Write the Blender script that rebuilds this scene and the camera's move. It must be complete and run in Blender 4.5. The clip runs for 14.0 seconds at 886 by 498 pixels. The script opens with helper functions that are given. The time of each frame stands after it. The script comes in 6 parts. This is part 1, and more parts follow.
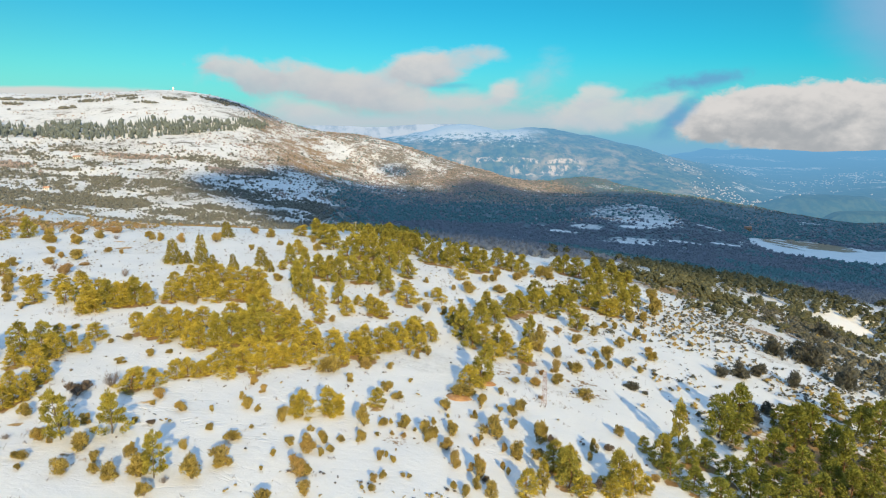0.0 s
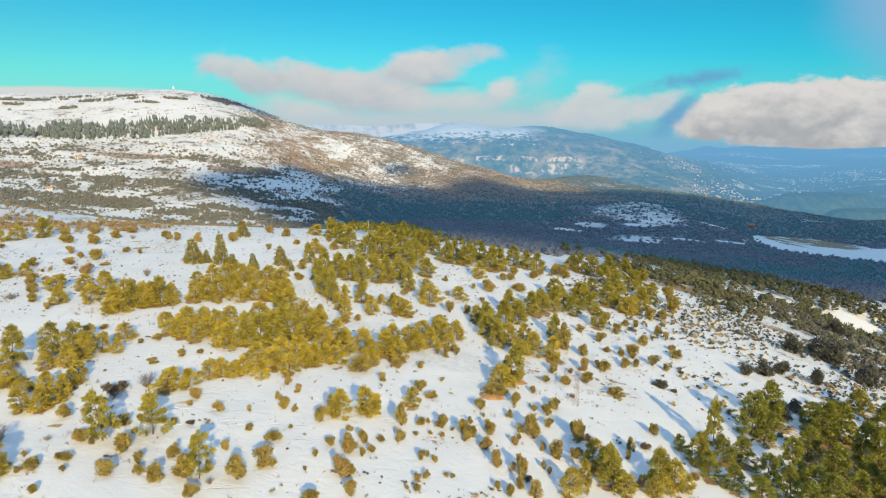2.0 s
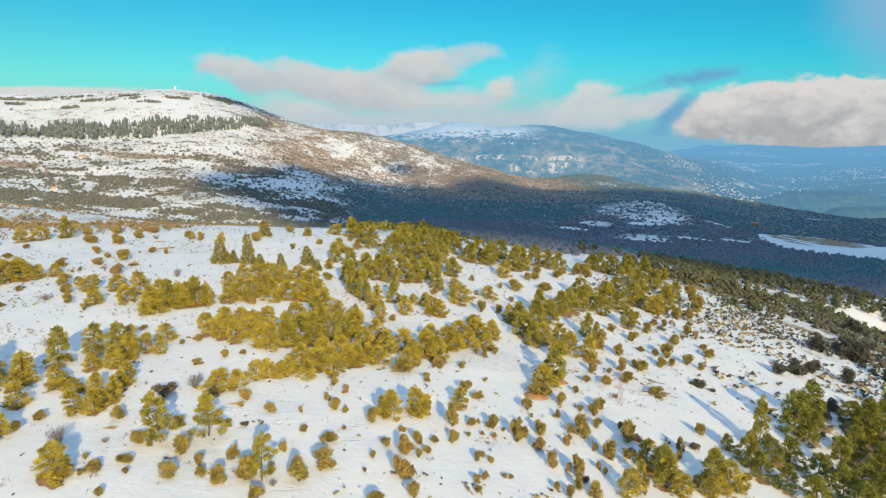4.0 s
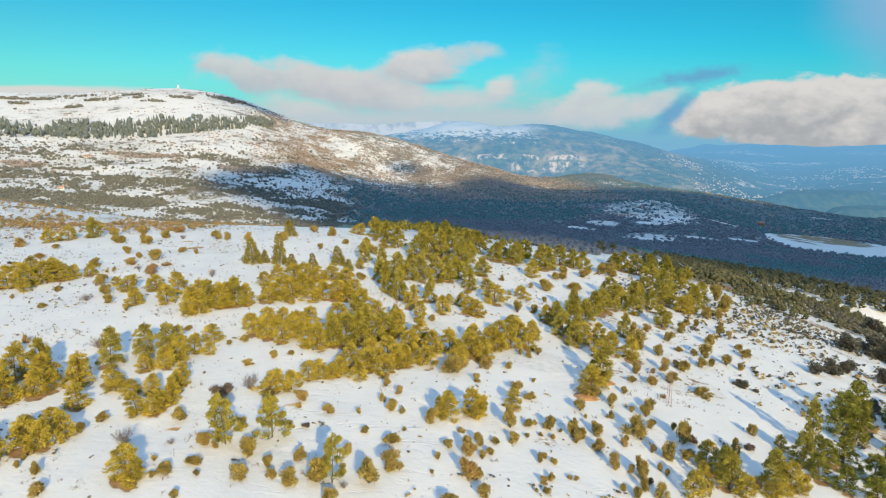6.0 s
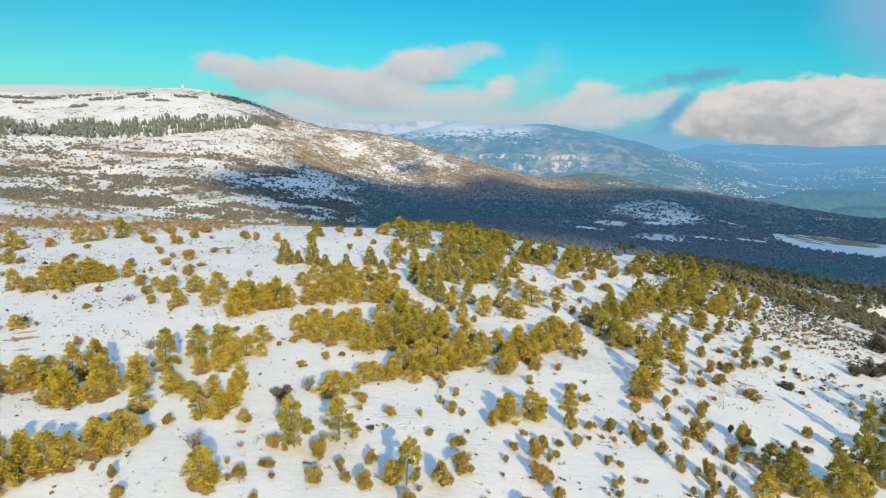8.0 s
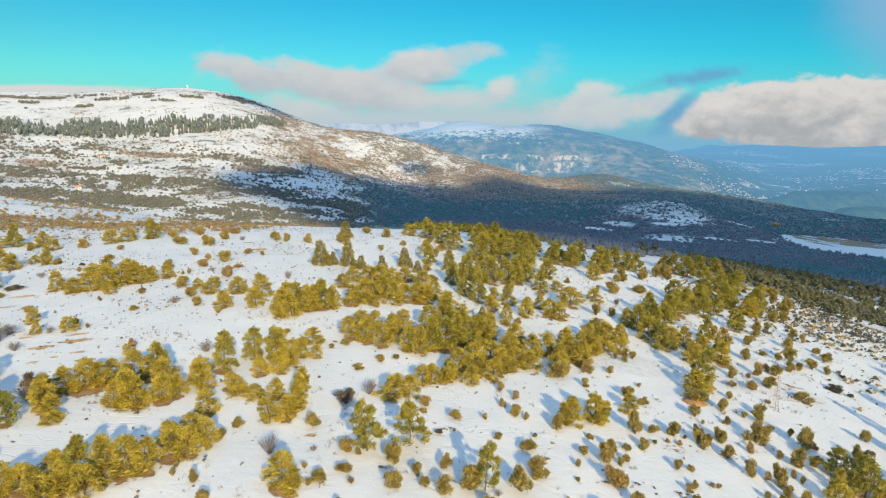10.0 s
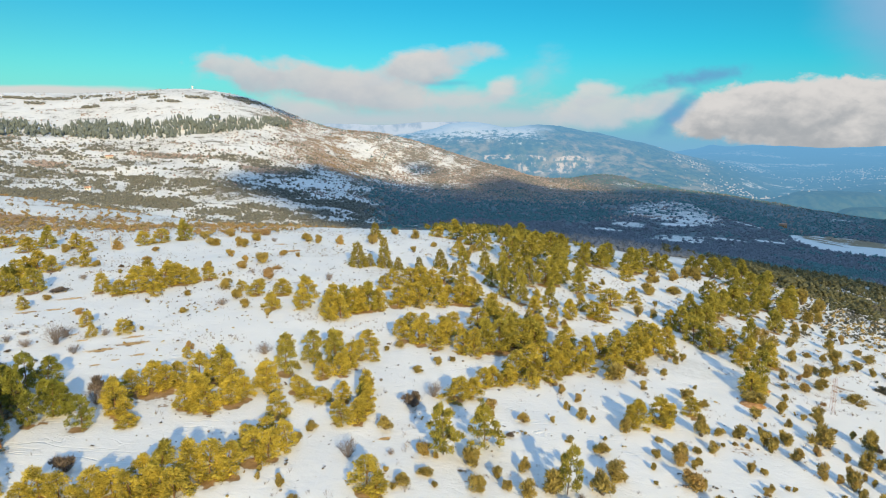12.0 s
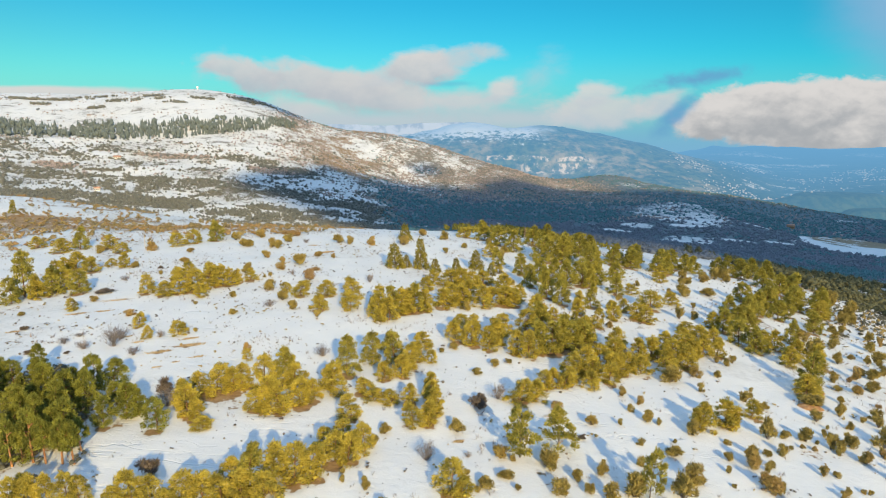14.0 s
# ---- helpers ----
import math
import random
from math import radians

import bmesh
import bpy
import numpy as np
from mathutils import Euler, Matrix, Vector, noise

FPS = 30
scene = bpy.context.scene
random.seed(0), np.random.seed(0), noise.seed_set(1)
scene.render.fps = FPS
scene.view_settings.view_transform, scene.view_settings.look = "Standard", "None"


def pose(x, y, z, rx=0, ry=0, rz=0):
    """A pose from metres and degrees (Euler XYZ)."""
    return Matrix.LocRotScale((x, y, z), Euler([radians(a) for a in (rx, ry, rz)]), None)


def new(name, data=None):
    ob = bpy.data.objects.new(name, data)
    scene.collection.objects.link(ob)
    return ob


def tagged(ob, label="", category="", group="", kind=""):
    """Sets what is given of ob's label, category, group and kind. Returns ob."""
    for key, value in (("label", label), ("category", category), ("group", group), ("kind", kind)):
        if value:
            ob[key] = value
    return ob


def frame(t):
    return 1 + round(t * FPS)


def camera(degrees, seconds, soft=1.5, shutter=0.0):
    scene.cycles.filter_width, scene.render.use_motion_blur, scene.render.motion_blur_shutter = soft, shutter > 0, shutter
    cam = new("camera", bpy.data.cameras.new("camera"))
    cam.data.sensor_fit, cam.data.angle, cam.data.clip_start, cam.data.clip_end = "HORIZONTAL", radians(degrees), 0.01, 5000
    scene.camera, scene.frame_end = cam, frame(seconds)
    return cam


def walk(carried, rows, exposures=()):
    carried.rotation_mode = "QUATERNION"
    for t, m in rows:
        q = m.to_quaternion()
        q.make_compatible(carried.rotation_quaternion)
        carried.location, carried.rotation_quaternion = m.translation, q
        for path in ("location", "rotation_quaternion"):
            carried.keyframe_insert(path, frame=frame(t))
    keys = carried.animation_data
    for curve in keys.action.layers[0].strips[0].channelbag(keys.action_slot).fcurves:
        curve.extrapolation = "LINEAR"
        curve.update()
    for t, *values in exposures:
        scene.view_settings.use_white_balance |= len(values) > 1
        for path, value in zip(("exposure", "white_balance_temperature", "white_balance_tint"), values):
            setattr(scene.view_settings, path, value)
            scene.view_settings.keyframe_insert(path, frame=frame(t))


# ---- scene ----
# The drone's path: metres and degrees (x, y, z, yaw, pitch, roll).
cam = camera(70.0, 14.0, soft=1.1)
PATH = [
    (0.0, -0.03, 0.02, 40.02, -0.004, -10.699, -0.006),
    (0.5, -1.19, 0.12, 39.95, -0.029, -10.737, 0.052),
    (1.0, -2.57, 0.25, 39.91, -0.064, -10.766, 0.104),
    (1.5, -4.15, 0.40, 39.88, -0.104, -10.789, 0.151),
    (2.0, -5.87, 0.56, 39.86, -0.145, -10.810, 0.193),
    (2.5, -7.71, 0.71, 39.85, -0.185, -10.829, 0.229),
    (3.0, -9.65, 0.85, 39.85, -0.220, -10.848, 0.260),
    (4.2, -14.56, 1.18, 39.88, -0.282, -10.894, 0.309),
    (5.5, -20.16, 1.54, 39.95, -0.309, -10.940, 0.318),
    (6.0, -22.36, 1.68, 39.99, -0.310, -10.954, 0.310),
    (6.5, -24.57, 1.83, 40.03, -0.306, -10.965, 0.296),
    (7.0, -26.81, 1.99, 40.07, -0.299, -10.972, 0.279),
    (7.5, -29.07, 2.15, 40.11, -0.288, -10.976, 0.260),
    (8.0, -31.35, 2.32, 40.16, -0.276, -10.976, 0.239),
    (9.2, -36.90, 2.71, 40.30, -0.242, -10.964, 0.198),
    (10.5, -43.06, 3.06, 40.47, -0.204, -10.940, 0.184),
    (11.0, -45.46, 3.16, 40.55, -0.190, -10.930, 0.190),
    (11.5, -47.87, 3.24, 40.62, -0.176, -10.920, 0.201),
    (12.0, -50.29, 3.31, 40.69, -0.162, -10.911, 0.215),
    (12.5, -52.71, 3.37, 40.75, -0.149, -10.901, 0.228),
    (13.0, -55.12, 3.43, 40.80, -0.135, -10.890, 0.233),
    (13.5, -57.51, 3.51, 40.83, -0.121, -10.876, 0.222),
    (14.0, -59.86, 3.64, 40.83, -0.106, -10.854, 0.185),
]
walk(cam, [(t, pose(x, y, z, 90 + pitch, roll, yaw)) for t, x, y, z, yaw, pitch, roll in PATH])

# ---- light and sky ----
SUN_BEARING, SUN_HEIGHT = radians(163), radians(20.5)   # bearing clockwise from +y
TO_SUN = Vector((math.sin(SUN_BEARING) * math.cos(SUN_HEIGHT), math.cos(SUN_BEARING) * math.cos(SUN_HEIGHT), math.sin(SUN_HEIGHT)))
sun = new("sun", bpy.data.lights.new("sun", "SUN"))
sun.data.energy, sun.data.angle, sun.data.color = 5.05, radians(0.8), (1.0, 0.775, 0.38)
sun.matrix_world = Matrix.Translation((200, -300, 400)) @ TO_SUN.to_track_quat("Z", "Y").to_matrix().to_4x4()


class Nodes:
    """A short way to write node trees: every call returns an output socket."""

    def __init__(self, tree):
        self.tree = tree
        tree.nodes.clear()

    def node(self, kind, out=0, **values):
        n = self.tree.nodes.new(kind)
        for key, value in values.items():
            if key.startswith("i_"):
                slot = n.inputs[int(key[2:])]
                if isinstance(value, bpy.types.NodeSocket):
                    self.tree.links.new(value, slot)
                else:
                    slot.default_value = value
            else:
                setattr(n, key, value)
        return n.outputs[out]

    def math(self, operation, a, b=0.0, c=0.0):
        return self.node("ShaderNodeMath", operation=operation, i_0=a, i_1=b, i_2=c)

    def smooth(self, x, lo, hi, a=0.0, b=1.0):
        return self.node("ShaderNodeMapRange", interpolation_type="SMOOTHSTEP", i_0=x, i_1=lo, i_2=hi, i_3=a, i_4=b)

    def mix(self, factor, a, b, blend="MIX"):
        n = self.tree.nodes.new("ShaderNodeMix")
        n.data_type, n.blend_type = "RGBA", blend
        for slot, value in ((n.inputs[0], factor), (n.inputs[6], a), (n.inputs[7], b)):
            if isinstance(value, bpy.types.NodeSocket):
                self.tree.links.new(value, slot)
            else:
                slot.default_value = (*value, 1) if isinstance(value, tuple) and len(value) == 3 else value
        return n.outputs[2]

    def noise(self, place, scale, detail=4.0, rough=0.55, warp=0.0):
        return self.node("ShaderNodeTexNoise", i_0=place, i_2=scale, i_3=detail, i_4=rough, i_8=warp)

    def link(self, a, b):
        self.tree.links.new(a, b)


world = bpy.data.worlds.new("sky")
scene.world = world
world.use_nodes = True
w = Nodes(world.node_tree)
heading = w.node("ShaderNodeTexCoord", 0)
sep = w.tree.nodes.new("ShaderNodeSeparateXYZ")
w.link(heading, sep.inputs[0])
ahead = w.math("MAXIMUM", sep.outputs[1], 0.05)
across, rise = w.math("DIVIDE", sep.outputs[0], ahead), w.math("DIVIDE", sep.outputs[2], ahead)
flat = w.node("ShaderNodeCombineXYZ", i_0=across, i_1=rise, i_2=0.0)
nishita = w.node("ShaderNodeTexSky", sky_type="NISHITA", sun_disc=False, sun_elevation=SUN_HEIGHT, sun_rotation=SUN_BEARING,
                 altitude=900.0, air_density=1.0, dust_density=0.3, ozone_density=2.0)
# clear sky at a strength of 0.094
sky = w.mix(1.0, nishita, (0.094, 0.094, 0.094), "MULTIPLY")
tint = w.mix(w.smooth(w.math("MULTIPLY_ADD", across, 0.16, rise), -0.10, 0.22), (0.34, 1.02, 0.84), (0.105, 1.0, 1.12))
sky = w.mix(1.0, sky, w.mix(w.smooth(sep.outputs[1], 0.3, -0.2), tint, (0.85, 1.0, 1.05)), "MULTIPLY")
sky = w.mix(w.smooth(rise, -0.045, 0.12, 0.95, 0.0), sky, (0.20, 0.44, 0.66))
# broken cloud added over the unseen sky overhead and behind, blue to fill shade
drift = w.noise(w.node("ShaderNodeMapping", i_0=heading, i_3=(1.0, 1.0, 2.2)), 2.6, 6.0, 0.6, 0.4)
elsewhere = w.math("MAXIMUM", w.smooth(sep.outputs[1], 0.35, -0.1), w.smooth(sep.outputs[2], 0.42, 0.62))
sky = w.mix(w.math("MULTIPLY", w.smooth(drift, 0.38, 0.58), elsewhere), sky, (0.61, 0.94, 1.42))


def cloud_bank(sky, cu, cv, ru, rv, lean, lit, shade, soft, ragged, cover=1.0, grain=9.0, mottle=3.0):
    """One bank of cloud on the sky: centre and radii as tangents of bearing and height, with a torn edge."""
    du, dv = w.math("SUBTRACT", across, cu), w.math("SUBTRACT", rise, cv)
    dv = w.math("MULTIPLY_ADD", du, -lean, dv)
    a, b = w.math("DIVIDE", du, ru), w.math("DIVIDE", dv, rv)
    far = w.math("SQRT", w.math("ADD", w.math("MULTIPLY", a, a), w.math("MULTIPLY", b, b)))
    stretch = w.node("ShaderNodeMapping", i_0=flat, i_1=(cu * 7.0, cv * 5.0, cu), i_2=(0.0, 0.0, 0.25), i_3=(1.0, 1.7, 1.0))
    torn = w.noise(stretch, grain, 9.0, 0.60, 0.35)
    body = w.math("ADD", w.math("SUBTRACT", 1.0, far), w.math("MULTIPLY", w.math("SUBTRACT", torn, 0.5), ragged))
    mask = w.math("MULTIPLY", w.smooth(body, 0.0, soft), cover)
    light = w.math("ADD", w.math("MULTIPLY", b, 0.75), w.math("MULTIPLY", w.math("SUBTRACT", w.noise(stretch, grain * 1.3, 7.0, 0.55, 0.15), 0.47), mottle))
    return w.mix(mask, sky, w.mix(w.smooth(light, -0.75, 0.75), shade, lit))


GREY, WHITE, PALE, BLUE, DUSK = (0.40, 0.42, 0.44), (0.70, 0.68, 0.66), (0.53, 0.59, 0.64), (0.14, 0.36, 0.60), (0.28, 0.46, 0.68)
SOFT_GREY, DULL = (0.47, 0.52, 0.57), (0.64, 0.645, 0.64)
sky = cloud_bank(sky, -0.640, 0.055, 0.239, 0.013, 0.00, WHITE, WHITE, 0.50, 0.60, 0.95, 8.0)
# the long low veil over the skyline
sky = cloud_bank(sky, -0.120, 0.011, 0.386, 0.030, 0.00, PALE, PALE, 1.00, 1.00, 0.92, 7.0)
sky = cloud_bank(sky, 0.125, 0.013, 0.258, 0.031, 0.00, PALE, PALE, 1.00, 1.20, 0.80, 7.0)
# the drifting bank above the ridge, thin at its rims
sky = cloud_bank(sky, -0.215, 0.030, 0.105, 0.026, -0.10, DULL, PALE, 0.90, 1.20, 0.90, 11.0, 1.8)
sky = cloud_bank(sky, -0.355, 0.094, 0.030, 0.022, 0.80, DULL, PALE, 1.20, 1.60, 0.55, 24.0)
sky = cloud_bank(sky, -0.300, 0.082, 0.095, 0.030, -0.20, DULL, SOFT_GREY, 0.50, 1.50, 0.92, 15.0, 1.8)
sky = cloud_bank(sky, -0.245, 0.095, 0.050, 0.014, 0.05, DULL, PALE, 1.00, 1.80, 0.65, 22.0)
sky = cloud_bank(sky, -0.180, 0.066, 0.150, 0.036, -0.14, DULL, SOFT_GREY, 0.50, 1.40, 0.97, 13.0, 1.8)
sky = cloud_bank(sky, -0.100, 0.052, 0.130, 0.036, -0.12, DULL, SOFT_GREY, 0.50, 1.40, 0.95, 14.0, 1.8)
sky = cloud_bank(sky, -0.090, 0.078, 0.060, 0.022, 0.10, DULL, PALE, 0.90, 1.60, 0.80, 18.0, 1.8)
# the round head with its trailing wisps
sky = cloud_bank(sky, -0.028, 0.091, 0.072, 0.034, 0.02, WHITE, SOFT_GREY, 0.50, 1.20, 0.97, 15.0, 1.8)
sky = cloud_bank(sky, 0.025, 0.100, 0.062, 0.026, 0.12, DULL, PALE, 0.85, 1.60, 0.80, 18.0, 1.8)
sky = cloud_bank(sky, 0.072, 0.112, 0.060, 0.014, -0.10, DULL, PALE, 0.90, 1.80, 0.60, 22.0)
sky = cloud_bank(sky, 0.010, 0.066, 0.060, 0.006, 0.02, BLUE, BLUE, 1.00, 1.00, 0.35, 16.0)
sky = cloud_bank(sky, 0.040, 0.040, 0.130, 0.026, 0.02, DULL, PALE, 0.75, 1.40, 0.90, 14.0, 1.8)
sky = cloud_bank(sky, 0.095, 0.058, 0.034, 0.022, 0.10, WHITE, PALE, 0.60, 1.20, 0.90, 18.0, 1.8)
sky = cloud_bank(sky, 0.150, 0.076, 0.060, 0.042, 0.50, PALE, PALE, 1.30, 1.60, 0.55, 15.0)
sky = cloud_bank(sky, 0.245, 0.022, 0.115, 0.030, -0.02, DULL, PALE, 0.55, 1.40, 0.85, 17.0, 2.0)
sky = cloud_bank(sky, 0.236, 0.050, 0.050, 0.024, 0.10, WHITE, PALE, 0.65, 1.30, 0.85, 17.0, 1.8)
sky = cloud_bank(sky, 0.335, 0.034, 0.055, 0.026, 0.35, DULL, PALE, 0.70, 1.30, 0.88, 16.0)
sky = cloud_bank(sky, 0.395, 0.072, 0.105, 0.017, 0.14, BLUE, BLUE, 0.90, 1.90, 0.85, 16.0)
sky = cloud_bank(sky, 0.685, 0.175, 0.175, 0.147, -0.30, DUSK, DUSK, 1.00, 0.80, 0.80, 3.0)
# the great bank: lumpy above, flat and grey below
sky = cloud_bank(sky, 0.700, 0.008, 0.345, 0.068, -0.04, WHITE, GREY, 0.16, 0.62, 1.00, 19.0, 2.2)
sky = cloud_bank(sky, 0.515, 0.026, 0.140, 0.046, 0.02, WHITE, GREY, 0.20, 0.75, 1.00, 20.0, 2.2)
sky = cloud_bank(sky, 0.435, 0.016, 0.085, 0.036, 0.20, WHITE, GREY, 0.24, 0.75, 1.00, 21.0, 2.2)
sky = cloud_bank(sky, 0.362, 0.018, 0.056, 0.030, 0.80, BLUE, BLUE, 0.80, 1.10, 0.85, 17.0)
back = w.tree.nodes.new("ShaderNodeBackground")
w.link(sky, back.inputs[0])
back.inputs[1].default_value = 1.0
w.link(back.outputs[0], w.tree.nodes.new("ShaderNodeOutputWorld").inputs[0])

# ---- the lie of the land ----
def lattice(ix, iy, seed):
    h = (ix.astype(np.int64) * 374761393 + iy.astype(np.int64) * 668265263 + seed * 974634777) & 0xFFFFFFFF
    h = ((h ^ (h >> 13)) * 1274126177) & 0xFFFFFFFF
    return ((h ^ (h >> 16)) & 0xFFFF) / 65535.0


def grain(x, y, size, seed=1, octaves=3):
    """Smooth random field, 0 to 1, whose largest lumps are size metres across."""
    total, amp, weight = 0.0, 1.0, 0.0
    for n in range(octaves):
        px, py = np.asarray(x, float) / size * 2 ** n + 17.3 * n, np.asarray(y, float) / size * 2 ** n + 9.1 * n
        ix, iy = np.floor(px), np.floor(py)
        fx, fy = px - ix, py - iy
        fx, fy = fx * fx * (3 - 2 * fx), fy * fy * (3 - 2 * fy)
        a, b = lattice(ix, iy, seed + n), lattice(ix + 1, iy, seed + n)
        c, d = lattice(ix, iy + 1, seed + n), lattice(ix + 1, iy + 1, seed + n)
        total = total + amp * (a + (b - a) * fx + (c - a) * fy + (a - b - c + d) * fx * fy)
        weight, amp = weight + amp, amp * 0.5
    return total / weight


def ramp(x, lo, hi):
    s = np.clip((np.asarray(x, float) - lo) / (hi - lo), 0, 1)
    return s * s * (3 - 2 * s)


class Landform:
    """A smooth surface through landmark heights (x, y, z), stiff in bearing and in the logarithm of the distance."""

    def __init__(self, marks, origin, left, right, nearest, soft=0.0005):
        self.origin, self.left, self.right, self.nearest = origin, left, right, nearest
        p, z = self.warp(*np.array(marks, float).T[:2]), np.array(marks, float)[:, 2]
        n = len(p)
        a = np.zeros((n + 3, n + 3))
        a[:n, :n] = self.kernel(p, p) + soft * np.eye(n)
        a[:n, n], a[:n, n + 1:], a[n, :n], a[n + 1:, :n] = 1, p, 1, p.T
        self.p, self.c = p, np.linalg.solve(a, np.r_[z, 0, 0, 0])

    def warp(self, x, y):
        far = np.maximum(np.asarray(y, float), self.nearest) + self.origin
        return np.stack([np.clip(np.asarray(x, float) / far, self.left, self.right) * 2.0, np.log(far) * 1.6], -1)

    def kernel(self, a, b):
        r2 = ((a[:, None] - b[None]) ** 2).sum(-1)
        return 0.5 * r2 * np.log(r2 + 1e-12)

    def __call__(self, x, y):
        p, n = self.warp(x, y), len(self.p)
        flatp = p.reshape(-1, 2)
        out = np.concatenate([self.kernel(q, self.p) @ self.c[:n] + self.c[n] + q @ self.c[n + 1:]
                              for q in np.array_split(flatp, max(1, len(flatp) // 20000))])
        return out.reshape(p.shape[:-1])


SADDLE = [(-188, 290, -4), (-211, 310, -1), (-290, 345, 5), (-120, 300, -7), (-60, 310, -9), (-320, 240, 5), (0, 330, -15), (60, 345, -26), (-80, 400, -26),
          (-200, 420, -22), (100, 450, -46), (-300, 450, -18), (-470, 460, 2), (-420, 330, 9), (143, 338, -47), (160, 313, -49), (240, 300, -66), (330, 330, -82)]
VALLEY = [(-365, 560, -35), (-262, 600, -46), (-152, 640, -55), (-19, 620, -58), (152, 698, -72), (389, 752, -96), (456, 700, -98), (374, 520, -88), (265, 440, -70), (242, 640, -80)]
SLOPE = [(-528, 715, -14), (-514, 908, 6), (-690, 1060, 38), (-219, 847, -34), (-64, 1163, -57), (306, 897, -69), (-479, 1020, 26), (-185, 1130, -30), (64, 1080, -62),
         (419, 900, -98), (583, 900, -104), (194, 1000, -75), (-312, 1060, 10)]
PLATEAU = [(-1347, 1500, 122), (-1021, 1500, 121), (-815, 1480, 120), (-603, 1467, 127), (-506, 1440, 113), (-432, 1400, 93), (-385, 1380, 71), (-706, 1180, 65), (-468, 1180, 65)]
RIDGE = [(-300, 1400, 44), (-177, 1400, 27), (-104, 1400, 11), (-41, 1380, -6), (19, 1360, -26), (79, 1340, -41), (136, 1320, -61), (204, 1300, -80)]
LOW_RIDGE = [(358, 1650, -83), (437, 1550, -93), (521, 1450, -105), (597, 1400, -115), (666, 1350, -127), (721, 1300, -139), (785, 1250, -147), (884, 1200, -144)]
BEHIND = [(-1300, 2000, 60), (-700, 2000, 50), (-300, 1800, -40), (0, 1750, -120), (200, 1700, -130), (520, 1950, -190), (800, 1800, -240), (1100, 1600, -240),
          (-1300, 2400, 0), (0, 2400, -200), (1400, 2400, -330)]
FAR_LAND = Landform(SADDLE + VALLEY + SLOPE + PLATEAU + RIDGE + LOW_RIDGE + BEHIND, 150.0, -1.0, 0.85, 200.0)


def hill(x, y):
    """The near hillside: a broad back that falls away to +x."""
    e, n = np.clip(x, -330, 260) / 100, (np.clip(y, -60, 340) - 120) / 100
    return -5.2 + 3.08 * n - 2.08 * n * n + e * (-16.84 + 0.17 * n) - 6.16 * e * e


def height(x, y):
    x, y = np.asarray(x, float), np.asarray(y, float)
    brow = 222 + 95 * ramp(x, -40, 110)
    away = np.maximum(ramp(y, brow - 15, brow + 75), np.maximum(ramp(x, 190, 300), ramp(-x, 220, 340)))
    away = np.where(y < 100, away * ramp(y, 20, 140), away)
    z = hill(x, y) * (1 - away) + FAR_LAND(x, y) * away
    rough = ramp(y, 350, 900)
    z = z + rough * (14 * (grain(x, y, 170, 3, 4) - 0.5) + 5 * (grain(x, y, 45, 9, 3) - 0.5)) * (1 - 0.75 * ramp(z, 55, 75))
    return z + 0.7 * (grain(x, y, 16, 5, 3) - 0.5)



# ---- where the plants stand: x, y, height, width in metres ----
PINES_BROW_EAST = [
     (28.4, 220.2, 6.2, 6), (41.2, 194, 5.9, 5), (43.1, 234.6, 6.2, 5.5), (45.9, 232.8, 7.9, 6.8), (48.2, 189.8, 6.9, 5.6), (49.9, 231.6, 8.3, 6.7),
     (52.6, 220.3, 7.5, 6.4), (52.7, 208.2, 7.9, 6.8), (55.2, 189.6, 7.6, 6.3), (58.4, 240.4, 8.6, 7), (60.3, 215, 8.2, 7.1),
     (62.6, 202.5, 7.3, 6.3), (65.8, 243.2, 8.8, 7.1), (67.5, 225.7, 8.2, 6.6)]
PINES_LOWER_EAST = [
     (25.9, 84.9, 6.3, 4.3), (27.4, 83.6, 5.4, 3.4), (29.7, 84.4, 2.9, 2.6), (34.9, 89.5, 4.5, 3.5), (37.8, 87.4, 4.4, 3.7), (40.7, 84.3, 5.1, 4.1),
     (46.4, 87, 6.5, 3.7), (47.3, 84.1, 6, 4.4), (53.4, 89, 5.8, 4.5)]
PINES_MID_EAST_A = [
     (33.5, 97.4, 2.7, 2.1), (35, 93.7, 5.8, 3.8), (40.2, 95.5, 4.4, 3.9), (43.4, 96.4, 5.2, 3.9), (45.3, 92.2, 5, 3.8), (51.1, 108.8, 9.1, 5.4),
     (51.7, 96.1, 7.1, 3.9), (53, 107.4, 6.6, 4.3), (53.3, 92.1, 5, 4.6), (58, 115.8, 9.4, 5.7), (58.2, 103.2, 6.6, 4.6), (59, 90.8, 6.1, 4.6)]
PINES_MID_EAST_B = [
     (60.9, 99.1, 6.4, 5), (65.3, 96.7, 5.9, 4.7), (66.2, 93.6, 7, 4.7), (66.6, 111.2, 9.3, 5.5), (69.1, 92.5, 7.5, 4.9), (69.4, 120.2, 5.2, 4.8),
     (70.5, 106.7, 9, 4.7), (71.7, 103.6, 9.8, 4.6), (72.7, 116.1, 8.5, 5.8), (78.6, 105.4, 6.8, 5.3), (79.2, 128.7, 4.3, 4.2),
     (88.2, 125.5, 8, 5.5), (90.9, 122.4, 11.4, 6.1)]
